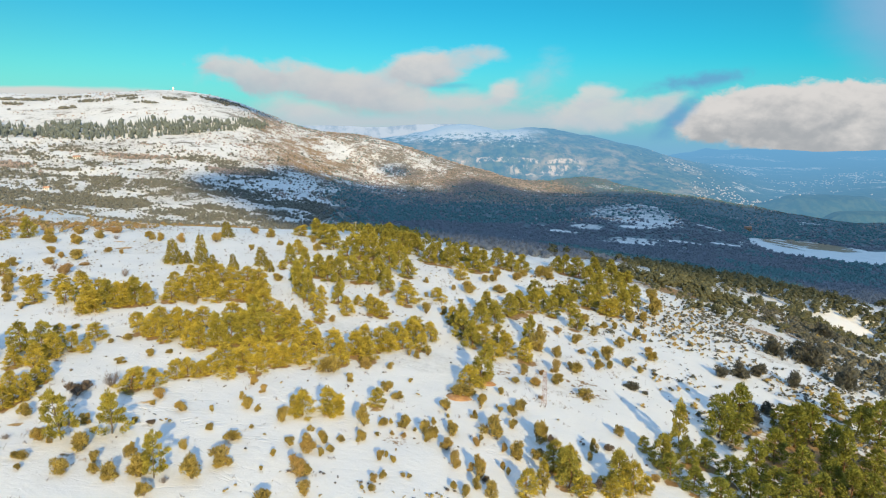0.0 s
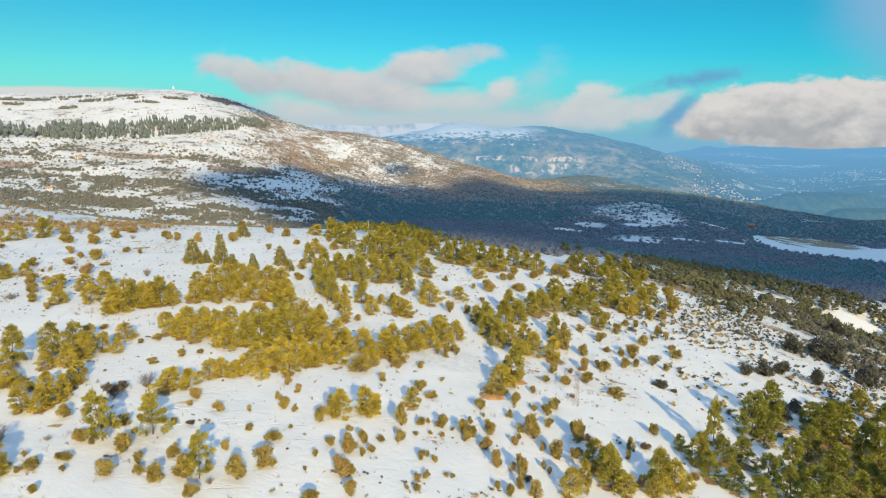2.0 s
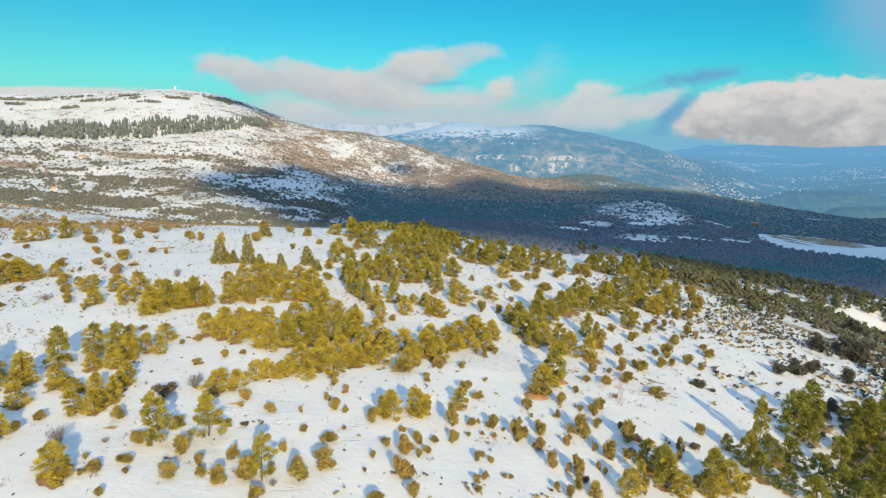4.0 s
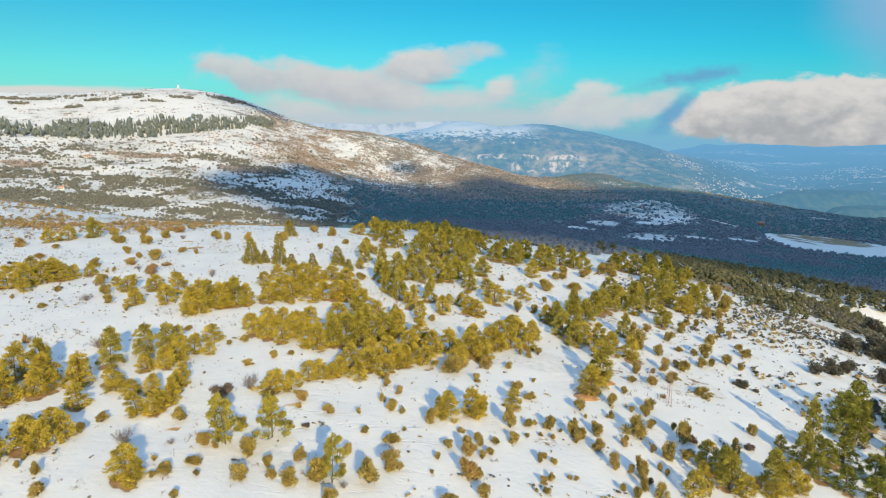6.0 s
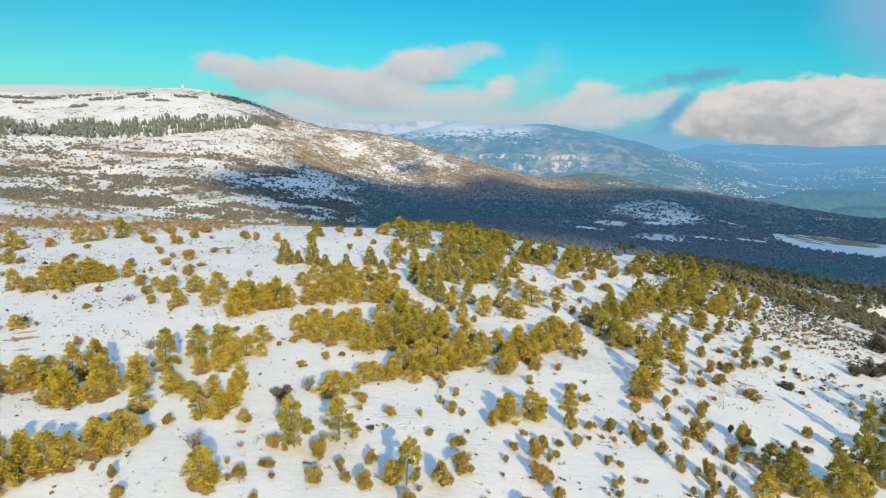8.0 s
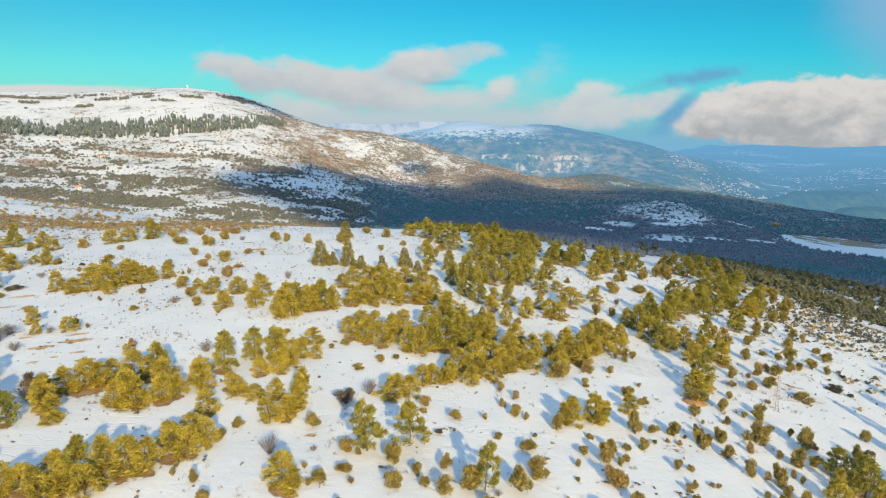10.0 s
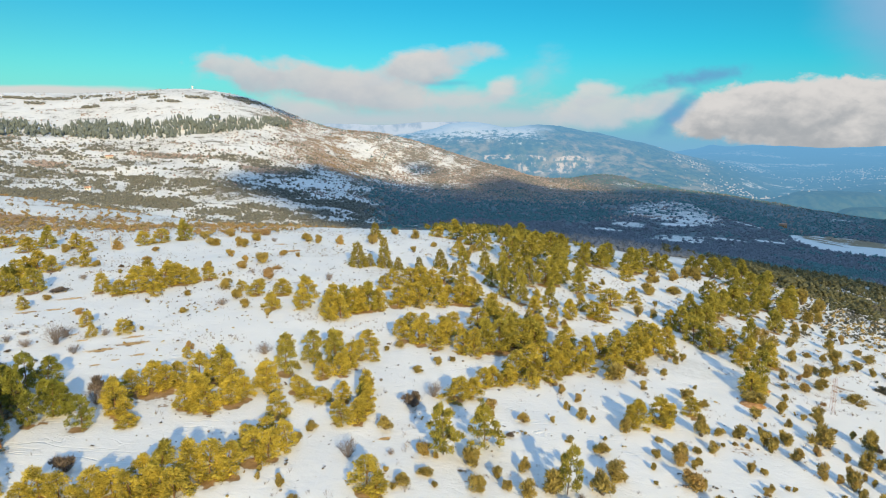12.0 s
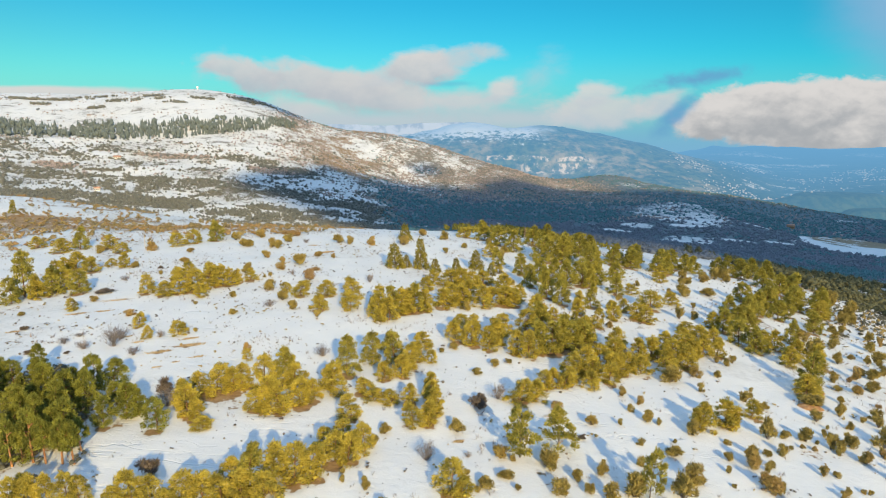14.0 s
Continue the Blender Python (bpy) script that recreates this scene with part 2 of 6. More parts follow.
PINES_UPPER_EAST = [
     (26.9, 181.2, 6.2, 5), (28.1, 173.1, 6.3, 5.1), (29.3, 165.8, 6, 4.9), (33.4, 180, 6.5, 5.3), (33.8, 157.4, 6.4, 4.4), (36.1, 172.7, 6.3, 4.8),
     (36.2, 182, 6.3, 5.3), (43.4, 183.8, 7.4, 5.4), (47.2, 178.5, 5.1, 5.3), (50.3, 180.4, 5.5, 5.3), (90.3, 136.6, 5.9, 5.4),
     (97.3, 135.1, 5.9, 5.1)]
PINES_BROW_MIDDLE_A = [
     (-51.2, 228.2, 4.3, 5.3), (-45.4, 225.4, 7.6, 6.5), (-45, 193.5, 4.7, 4.6), (-40.1, 215.1, 7.3, 6.2), (-35.9, 206.8, 7.8, 6),
     (-28.5, 193.6, 9.1, 6.7), (-27.3, 226, 7.6, 6.5), (-25.8, 199.7, 9.4, 6.9), (-22, 197.5, 9.3, 6.4), (-20.2, 238.1, 7.6, 6.9),
     (-19.4, 208.7, 8.6, 6.8), (-15.8, 185, 8.7, 6), (-14.6, 194.2, 8.1, 6.3)]
PINES_BROW_MIDDLE_B = [
     (-14, 212.6, 8.8, 6.9), (-12.1, 226.6, 6.4, 6.1), (-9.4, 215.5, 8.1, 6.6), (-4.5, 205, 6.6, 5.9), (-1.5, 211, 6.8, 5.7), (1.3, 204.8, 6.6, 5.9),
     (4.2, 211.9, 6.8, 6.1), (5.5, 189, 5.4, 4.5), (7.4, 219.8, 7, 5.6), (10.5, 203.7, 8.8, 6.7), (13.5, 206.4, 7.8, 6), (19.1, 217.5, 7.4, 6.3),
     (23.8, 216.2, 6.9, 5.9)]
PINES_LOWER_MIDDLE = [
     (-58.7, 68.5, 4.3, 3.6), (-57.5, 67.3, 2.6, 2.5), (11.5, 78, 4.3, 3.2), (14.1, 82.7, 3.5, 1.9), (16.7, 86.1, 4.7, 3.5), (17.2, 82.1, 6.9, 4.1),
     (18.8, 84.9, 5.5, 3.1), (19.8, 80.6, 3.4, 2.5), (24, 81.5, 3, 2.9)]
PINES_MID_MIDDLE_A = [
     (-60, 134.6, 4.4, 4.4), (-57.3, 114.9, 4.4, 3.8), (-56.8, 120.9, 3.5, 3.6), (-54.2, 113.8, 5, 3.8), (-53.6, 122.9, 3.1, 3.2),
     (-51.4, 112.6, 4.6, 3.3), (-49.9, 114.7, 5.3, 3.8), (-49.9, 118.8, 4.1, 3.7), (-48.1, 93.2, 3.8, 4), (-47.7, 121.9, 4.2, 3.8),
     (-46.5, 111.6, 4.7, 3.7), (-45.5, 94, 3.3, 3.4), (-44.4, 110.5, 5.3, 3.7), (-43.6, 98, 3.3, 2.9), (-43.1, 125, 4.8, 4.4),
     (-42.4, 113.7, 6.6, 4.4), (-42.2, 99, 3.3, 3), (-40.1, 98.9, 3.1, 2.8), (-40, 113.8, 6.6, 4.8), (-39.7, 129.1, 5.7, 4.8), (-39.1, 101, 3.2, 3),
     (-38, 115.8, 6.7, 4.9)]
PINES_MID_MIDDLE_B = [
     (-37.8, 104.3, 4.3, 4.1), (-36.2, 118.8, 6.9, 5.1), (-35.9, 99.9, 3.3, 3), (-35.9, 134.6, 2.6, 2.5), (-34.9, 104.1, 4.3, 3.7),
     (-34.6, 108.3, 4.4, 3.8), (-33.5, 119.7, 6, 4.7), (-32.2, 110.3, 4.5, 3.9), (-32.1, 103, 3.8, 3.5), (-31.7, 122.7, 5, 4.3),
     (-30.7, 125.5, 4.3, 3.5), (-30.3, 107.1, 4.4, 3.6), (-28.6, 107.9, 4, 3.2), (-28, 114.3, 4.6, 4), (-27.1, 109.9, 3.6, 3.1),
     (-26.8, 132.4, 4.6, 2.7), (-26.4, 119.4, 4.8, 4.2), (-24.9, 109, 3.8, 3.5), (-23.8, 114.2, 5.1, 4), (-22.7, 90.1, 3.6, 2.1),
     (-21.4, 90.4, 4.5, 3.6), (-21, 116.2, 5.2, 3.9)]
PINES_MID_MIDDLE_C = [
     (-19.1, 111.9, 4.8, 3.8), (-18.1, 91.4, 5, 3.6), (-16.7, 117.1, 5, 4.1), (-16.1, 92.1, 3.8, 2.8), (-15.9, 123.1, 4.3, 3.7),
     (-14.4, 114.9, 4.9, 3.9), (-12.2, 121.1, 5.1, 4.1), (-11.1, 97.1, 2.9, 2.8), (-10.5, 120.8, 4.4, 3.6), (-9.9, 129.1, 3.7, 3.8),
     (-8.4, 122.8, 4.8, 3.7), (-6.4, 130.2, 4.8, 4.3), (-4.4, 124.7, 3.6, 3.3), (-2.8, 130.9, 4.3, 3.9), (4.7, 109.4, 4.5, 4.7),
     (6.3, 130.8, 6.1, 4.4), (8, 112.4, 8.1, 4.4), (8.2, 132.7, 4.9, 3.9), (10.1, 124.5, 4.6, 4.2), (12.1, 134.6, 4.7, 4), (13.4, 128.5, 5.2, 4.3),
     (17.4, 127.3, 5.2, 4.3)]
PINES_UPPER_MIDDLE_A = [
     (-58.1, 151, 4.9, 5), (-58, 136.6, 5.2, 4.5), (-55.7, 138.6, 4.7, 4.3), (-54.5, 151, 5.4, 5), (-54, 142.7, 4.6, 4.4), (-52.5, 153.8, 4.1, 4.2),
     (-50.9, 137.5, 5.2, 4.5), (-49.9, 157, 3.6, 5.1), (-48.9, 140.6, 4, 4.6), (-46.2, 140.5, 4.8, 4.6), (-45.1, 150.8, 4.9, 5),
     (-44.4, 171.6, 2.6, 2.8), (-44.3, 180, 6.1, 3.6), (-44, 140.3, 4, 4.1), (-42.6, 144.3, 4.1, 4), (-39, 135.2, 5.2, 4.5)]
PINES_UPPER_MIDDLE_B = [
     (-38.2, 172.8, 6.5, 4.1), (-37.6, 159.6, 6.4, 4.1), (-34.9, 150.4, 8.3, 4.4), (-33.9, 168, 6.7, 5.5), (-32, 146.2, 8.4, 4),
     (-30.5, 165.9, 7.2, 5.4), (-29.5, 139.6, 4, 2.8), (-28.7, 143.7, 4.7, 2.6), (-27.3, 164.8, 7.8, 5.4), (-24.8, 146.9, 6.2, 3.8),
     (-24, 166.7, 7.6, 5.5), (-22, 138.6, 4.5, 3.6), (-20.6, 168.7, 7.3, 5.5), (-20.4, 146.5, 2.5, 2.7), (-17.8, 172.7, 6.9, 5.7),
     (-17.4, 146.5, 3.4, 3), (-16.2, 141.7, 4.1, 4.2)]
PINES_UPPER_MIDDLE_C = [
     (-14.6, 163.1, 6.2, 4.2), (-14.1, 140.5, 3.8, 3.6), (-10.5, 165.9, 2.8, 3.9), (-10.4, 180.6, 5.8, 5.3), (-9, 153.2, 5, 5.9),
     (-6.2, 137.2, 2.6, 4.1), (-1.2, 159.6, 4, 4.1), (2.2, 143, 4.4, 3.7), (4.2, 142.1, 6, 4.2), (4.6, 135, 6.5, 4.5), (9, 145.1, 6.4, 4.8),
     (10.9, 154.2, 6.8, 4.5), (12.6, 148.1, 6.3, 4.9), (16.9, 157.3, 6.3, 5.2), (20.1, 142.4, 6.3, 3.4), (20.4, 162.2, 6.5, 5.4),
     (24.1, 167.2, 7, 5.5)]
PINES_BROW_WEST = [
     (-249, 280.7, 6.7, 3), (-180.4, 188.7, 3.8, 4.7), (-137.4, 185.8, 4.4, 4.6), (-133.7, 188.9, 4.5, 4.7), (-128.8, 194.1, 6.8, 5.1)]
PINES_LOWER_WEST_A = [
     (-119.5, 86.2, 5, 3.3), (-113.2, 81.1, 4, 3.1), (-112.9, 78.9, 3.9, 2.6), (-112.9, 83.2, 6.4, 3.5), (-110.9, 86.2, 4.2, 3.3),
     (-109.7, 82.1, 5.6, 3.6), (-106.2, 80.9, 6.7, 3.1), (-104.1, 83.9, 3.3, 2.7), (-103.6, 63.2, 2.7, 2.1), (-103.1, 61.2, 3.7, 2.1),
     (-102.3, 77.7, 4.7, 2.7), (-101.8, 62.2, 3.8, 2.4), (-100.9, 79.9, 5.4, 3.5), (-100.1, 62.1, 3.8, 2.4), (-99.6, 80.9, 4.7, 3.5),
     (-98.3, 62.1, 4.3, 2.2), (-97.7, 63.1, 3.1, 2.1), (-96, 77.7, 4.7, 3), (-95.4, 84.9, 3.7, 3.2)]
PINES_LOWER_WEST_B = [
     (-94.2, 88, 3.5, 3), (-93.8, 62.1, 2.6, 2.3), (-93.7, 81.9, 4.8, 3.3), (-92.5, 63.3, 3.9, 3.1), (-91.9, 80.6, 3.2, 2.6),
     (-91.8, 88.1, 4.8, 3.8), (-90.4, 78.7, 1.6, 2.9), (-90.2, 63.1, 3.3, 2.6), (-89.8, 89.1, 4, 3.4), (-88, 62, 2.6, 2.3), (-86.7, 63.3, 3.9, 3.1),
     (-85.1, 83.7, 3.3, 2.6), (-84.8, 64.2, 3.6, 3.2), (-83.6, 83.9, 5.4, 3.8), (-83.2, 63.2, 3.9, 3), (-82.8, 66.3, 3.9, 3.2),
     (-82, 83.9, 4.6, 3.8), (-81.2, 64.3, 3.9, 3.1), (-80.7, 66.4, 5.8, 3.8)]
PINES_LOWER_WEST_C = [
     (-79.4, 85.8, 4.2, 3.6), (-78.9, 64.2, 3.9, 3.1), (-78.5, 67.4, 5.3, 3.8), (-77.9, 87.7, 3.5, 2.5), (-76.3, 68.4, 4.7, 3.9),
     (-75.7, 89.9, 5.2, 3.4), (-74.5, 75.3, 3, 2.6), (-74.3, 69.3, 4.1, 3.3), (-72.6, 72.3, 4.3, 3.4), (-72.2, 83.5, 3.6, 3), (-72, 77.3, 3.1, 3),
     (-70.7, 73.3, 4.3, 3.1), (-69.6, 75.1, 4.4, 2.6), (-69.3, 88.6, 2.2, 2.9), (-67.3, 88.5, 2.2, 2.7), (-64.6, 89.1, 3, 2.7),
     (-64.2, 82.3, 3.6, 3), (-61.8, 83.3, 3.6, 2.7), (-61.4, 85, 2.7, 2.9), (-61, 86.9, 3.9, 2.6)]
PINES_MID_WEST_A = [
     (-146.3, 130.9, 10.6, 5.3), (-146.2, 126.4, 6.1, 3.6), (-143.7, 130.5, 5.1, 3.7), (-141.9, 132.7, 6.4, 4.5), (-136.6, 133.7, 5.7, 4.3),
     (-131.5, 121.9, 2.7, 2.2), (-122.5, 133.4, 4.7, 3.3), (-117.9, 132.6, 3.2, 4.2), (-115.7, 134.6, 5.2, 4.3), (-114.1, 112.7, 2.9, 2.4),
     (-110.8, 132.2, 3.2, 2.8), (-110.3, 107.4, 2.4, 1.9), (-106.2, 109.6, 2.7, 2.8), (-91.2, 99.9, 2.1, 1.6), (-88.8, 90.9, 3.6, 2.8),
     (-85.9, 91, 5.3, 3.5), (-84.7, 126.7, 3.4, 3.9), (-83.5, 93.3, 5.9, 4.2), (-81.4, 91, 4.4, 3.5), (-80, 134.9, 5.1, 4.4),
     (-78.6, 127.6, 4.4, 3.7), (-76.9, 90.8, 3.8, 3)]
PINES_MID_WEST_B = [
     (-74.8, 97.1, 6.6, 3.9), (-72.9, 130.5, 5.2, 3.6), (-72.5, 124.5, 5.4, 4.1), (-72.2, 122, 3, 2.7), (-71.6, 90.7, 2.6, 3),
     (-71.4, 101.8, 5.9, 3.6), (-70.2, 123.4, 5.2, 4.1), (-70, 128.6, 6.1, 4.2), (-69.4, 108.7, 3.1, 3), (-68.9, 96.5, 2.8, 3.1),
     (-68.3, 128.4, 5.6, 4), (-67.8, 102.9, 5.8, 4), (-66.8, 129.3, 5.4, 3.6), (-66, 97.5, 4, 3.1), (-65.7, 130.6, 6.5, 4.8),
     (-64.9, 100.5, 4.7, 3.2), (-64.2, 104.5, 3.6, 2.9), (-63.4, 131.3, 5, 3.4), (-63.1, 110.8, 3.2, 3.5), (-61.7, 92.2, 3.6, 2.8),
     (-61.7, 104.3, 2.4, 2.1), (-61.4, 90, 3.4, 2.4)]
PINES_UPPER_WEST_A = [
     (-167.5, 179.9, 4.3, 5.7), (-164.2, 183.8, 7.1, 4.9), (-156.1, 183.7, 4.4, 4.6), (-152.3, 154.9, 3.4, 3.3), (-150.7, 149, 4.1, 4),
     (-150.1, 156.4, 4.6, 5.3), (-148.5, 176.5, 2.9, 4.1), (-144.3, 153.1, 4, 4.1), (-142.7, 136.6, 5.1, 3.9), (-142.7, 158.9, 2.1, 2.8),
     (-141.5, 138.7, 4.6, 3.9), (-138.9, 157, 4.1, 3.3), (-121, 145.6, 3.2, 3.4)]
PINES_UPPER_WEST_B = [
     (-119.2, 148.8, 3.8, 3.7), (-114.7, 149.8, 3.6, 3.7), (-113.5, 136.7, 5.3, 4.6), (-111.2, 138.8, 5.4, 4.7), (-109.8, 141.8, 5, 4.5),
     (-107.2, 141.4, 4.5, 3.3), (-106.3, 144.4, 3.5, 2.8), (-104.4, 146.5, 3, 3.1), (-94.4, 138.7, 2.1, 2.5), (-89.9, 136, 3.6, 4.2),
     (-84.9, 137, 3.6, 4.3), (-63.5, 146.7, 3.3, 3.5), (-62.2, 151.8, 4, 3.9)]
SHRUBS_BROW_EAST = [
     (27.3, 209.3, 2.4, 3.1), (33.4, 214.4, 4.1, 3.9), (36.2, 213.3, 4.5, 4.3), (67.2, 193.6, 6.3, 4.3), (71.9, 210.8, 6, 4.7)]
SHRUBS_LOWER_EAST = [
     (32.2, 88, 1.4, 1.2)]
SHRUBS_MID_EAST = [
     (25.1, 132.6, 2.8, 2.1), (27, 127.3, 1.7, 1.4), (27.3, 114.5, 1.6, 3.5), (28, 125.6, 2.5, 3.1), (30, 100.5, 2.4, 1.4), (33.8, 130.3, 2, 2.2),
     (36.7, 132.1, 2.1, 1.7), (43.9, 133.8, 1.6, 1.6)]
SHRUBS_UPPER_EAST = [
     (28.2, 150.9, 1.7, 2.1), (31.8, 138.4, 1.3, 1.8), (32, 145.7, 2.5, 2.4), (34.8, 137.2, 1.9, 1.5), (37.4, 137.5, 3.5, 3.1),
     (37.8, 163.8, 3.2, 2.3), (38.9, 155.6, 2.7, 2.3), (41.3, 135.1, 2.4, 2.4), (43.7, 149.3, 2.6, 2.4), (43.7, 164.4, 1.9, 1.7),
     (46.7, 165.4, 2.2, 2), (48.2, 156, 1.2, 1.3), (50.2, 144.1, 2.2, 2.7), (51.2, 161.1, 3.1, 1.8), (51.3, 149.9, 1.5, 1.8),
     (52.8, 158.9, 2.5, 1.6), (54.1, 176.5, 4.4, 2.5), (59.4, 180.5, 3.5, 3)]
SHRUBS_BROW_MIDDLE = [
     (-58.9, 214.7, 3.2, 2.9), (-58.8, 191.1, 1.8, 1.9), (-52.9, 202.1, 1.9, 2), (-44.2, 213.2, 2.4, 2.3), (-42.1, 189.8, 2.9, 2.2),
     (-40.3, 200, 3, 2.5), (12.8, 191.3, 2.2, 2.3), (15.5, 193.3, 2.2, 2.5), (17.7, 202.6, 2.7, 3.3), (24.1, 201.5, 2.7, 4)]
SHRUBS_LOWER_MIDDLE_A = [
     (-58, 82, 1.9, 2), (-57, 71.9, 0.8, 0.8), (-55.9, 68.8, 0.7, 0.8), (-55, 70.1, 1.2, 1.9), (-52.7, 76.4, 1.7, 2.1), (-52.5, 72.1, 1.2, 1.7),
     (-52.1, 65.7, 1, 0.9), (-51.2, 69.9, 0.8, 0.9), (-51.2, 76, 0.9, 0.7), (-49.5, 81.4, 1.5, 1.5), (-46.6, 75.4, 2.6, 2.5), (-46.1, 70.1, 2, 2),
     (-43.7, 73, 1.6, 1.4), (-43.4, 83.1, 0.8, 1), (-43.2, 88.2, 0.9, 0.8), (-42.6, 70.8, 1.4, 1.1), (-40.5, 69.9, 2.3, 2), (-40.1, 75, 2, 1.4),
     (-38.7, 87.4, 1.6, 1.7)]
SHRUBS_LOWER_MIDDLE_B = [
     (-37.4, 71.2, 3.1, 3.2), (-35.3, 67.7, 1.8, 1.6), (-34.5, 77.8, 1.4, 1.1), (-34.4, 88, 1, 0.7), (-32.9, 83, 1, 1.1), (-31.3, 72, 3.2, 2.6),
     (-29.1, 81.1, 1.6, 2.3), (-28.9, 75, 2.7, 2.6), (-28.7, 75.7, 1.2, 1.2), (-28.1, 89.9, 1.1, 0.9), (-27.6, 84.8, 0.7, 0.7),
     (-23.9, 88, 2.4, 1.8), (-23.6, 75.3, 0.6, 0.6), (-22.9, 78.5, 1.1, 0.9), (-21.6, 68.6, 2.1, 2.4), (-21.4, 81.7, 1.3, 1.5),
     (-19.6, 86.6, 0.7, 1.1), (-19, 75.7, 2.6, 2.5), (-18.7, 80.8, 2.7, 2.3)]
SHRUBS_LOWER_MIDDLE_C = [
     (-17.9, 75.4, 1.8, 1.6), (-17.2, 71.4, 2, 1.8), (-17.1, 83.6, 2, 1.5), (-16.8, 80.4, 1.1, 0.9), (-15.7, 81.5, 1.1, 1.3), (-14.7, 84.5, 1, 1.1),
     (-12.1, 89.8, 3.6, 2.1), (-11.8, 85.6, 1.7, 1.6), (-10.4, 74, 0.6, 0.6), (-9.8, 87.4, 0.7, 0.8), (-9.2, 74, 0.9, 1), (-9.2, 76.1, 1.1, 1),
     (-8.8, 81.2, 1.5, 1.3), (-8, 77.1, 1.1, 1), (-8, 82.1, 1, 0.7), (-7.7, 88.3, 0.7, 0.7), (-7, 81.2, 1, 0.9), (-5.9, 88.2, 0.7, 0.9),
     (-5.4, 78, 0.6, 0.7)]
SHRUBS_LOWER_MIDDLE_D = [
     (-4.6, 77.9, 0.8, 0.6), (-2.8, 89.4, 2.7, 1.7), (-2.3, 88.2, 1.9, 1.3), (-1.2, 89.3, 1.8, 1.3), (0.5, 86.4, 2.1, 2), (1.4, 76.9, 1.2, 1.1),
     (1.7, 82.1, 2.5, 1.6), (3, 75.9, 1.7, 1.4), (4, 81.9, 1.2, 1), (4.5, 77.8, 1.9, 1.2), (5, 89.1, 1.4, 1.2), (5.2, 81.1, 3.3, 2),
     (6.4, 76.9, 2.3, 1.8), (8.6, 83.7, 1.4, 0.9), (9.3, 82.6, 1.3, 0.8), (9.3, 88.8, 1.2, 1), (11, 86.9, 3, 2), (14, 79.4, 2.7, 1.2),
     (14.2, 87.9, 1.8, 2.2)]
SHRUBS_MID_MIDDLE_A = [
     (-60, 109.2, 0.8, 1.3), (-57.9, 111.3, 1.1, 1.7), (-54.7, 133.9, 1.8, 2.2), (-54.4, 101, 1, 1.7), (-51, 105, 1.4, 1.7), (-48.4, 106.8, 0.8, 1),
     (-43.1, 90.5, 1.6, 1.9), (-31.5, 93.1, 1.3, 1), (-31.2, 98.3, 1.5, 1.2), (-29.8, 90.2, 2, 1.9), (-29, 96.2, 1.3, 1.2), (-24.2, 133, 1.5, 1.5),
     (-20.4, 106.8, 3.3, 3.6), (-16.3, 104.1, 1.6, 1.2), (-14.5, 111.4, 2, 2.1), (-9.9, 112.1, 1.3, 1.4)]
SHRUBS_MID_MIDDLE_B = [
     (-9.7, 97.7, 0.8, 0.9), (-9.6, 102.1, 2, 2.3), (-9.2, 90.6, 1.4, 1.3), (-8.1, 91.4, 0.9, 0.7), (-7.6, 99.9, 1.4, 1.7), (-6.7, 120.1, 1.2, 1.1),
     (-5.9, 90.7, 2.3, 2.2), (-5.9, 107.7, 0.8, 0.8), (-5.2, 119.1, 1.6, 1.2), (-4.3, 90.3, 0.7, 0.7), (-3, 121.2, 1.7, 1.5), (-1.5, 93.3, 1.3, 0.9),
     (0.5, 98.7, 2.1, 2.2), (0.8, 96.2, 0.8, 0.7), (1.4, 91.4, 2.2, 2.1), (5.2, 97.3, 1.4, 1.2), (5.9, 90.9, 0.9, 0.8)]
SHRUBS_MID_MIDDLE_C = [
     (6.6, 102.5, 2.4, 1.8), (8, 92.6, 3.3, 3.4), (9.8, 101.1, 1.2, 1.1), (10.6, 108.4, 1.5, 1.3), (11.4, 96.1, 1.7, 1.6), (11.9, 100.3, 2.2, 2),
     (13.6, 103.3, 2, 2.1), (14, 114.6, 1.1, 1.9), (15.4, 96.9, 1.5, 1.1), (15.7, 93, 3.7, 2), (16.2, 119.6, 2.1, 1.7), (17.8, 114.6, 1.8, 2.4),
     (20.9, 134.2, 4.2, 3.8), (22.5, 117.5, 2.3, 2.4), (22.8, 90.4, 1.6, 1.1), (23.3, 123.5, 2.7, 2), (24, 93.6, 2.3, 1.3)]
SHRUBS_UPPER_MIDDLE = [
     (-42.8, 159.4, 1.8, 2.9), (-15.4, 157.4, 1.8, 1.7), (-4.7, 177.4, 1.7, 1.6), (-4.5, 162.1, 1.2, 1.2), (-4, 147.1, 3.1, 2.4),
     (0.3, 148.8, 2, 1.9), (3, 174.1, 1.7, 1.6), (4.6, 160.8, 1.5, 1.6), (7.3, 174.6, 3.3, 4.2), (16.7, 180.3, 2.7, 4), (22.9, 144.1, 3.6, 2.4)]
SHRUBS_BROW_WEST = [
     (-123.4, 195.5, 2.5, 2.8), (-117.9, 185.7, 2.4, 2.4), (-117.1, 200.7, 2.6, 3.2), (-116.1, 185.3, 2.1, 2.8), (-106.7, 194.4, 2.5, 2.8),
     (-91.8, 195.9, 2.9, 3.2), (-88.2, 194.6, 2.6, 2.1), (-81.4, 193.6, 2.9, 2.5), (-72, 197.6, 3, 2.9), (-66.5, 221, 2.5, 3.4)]
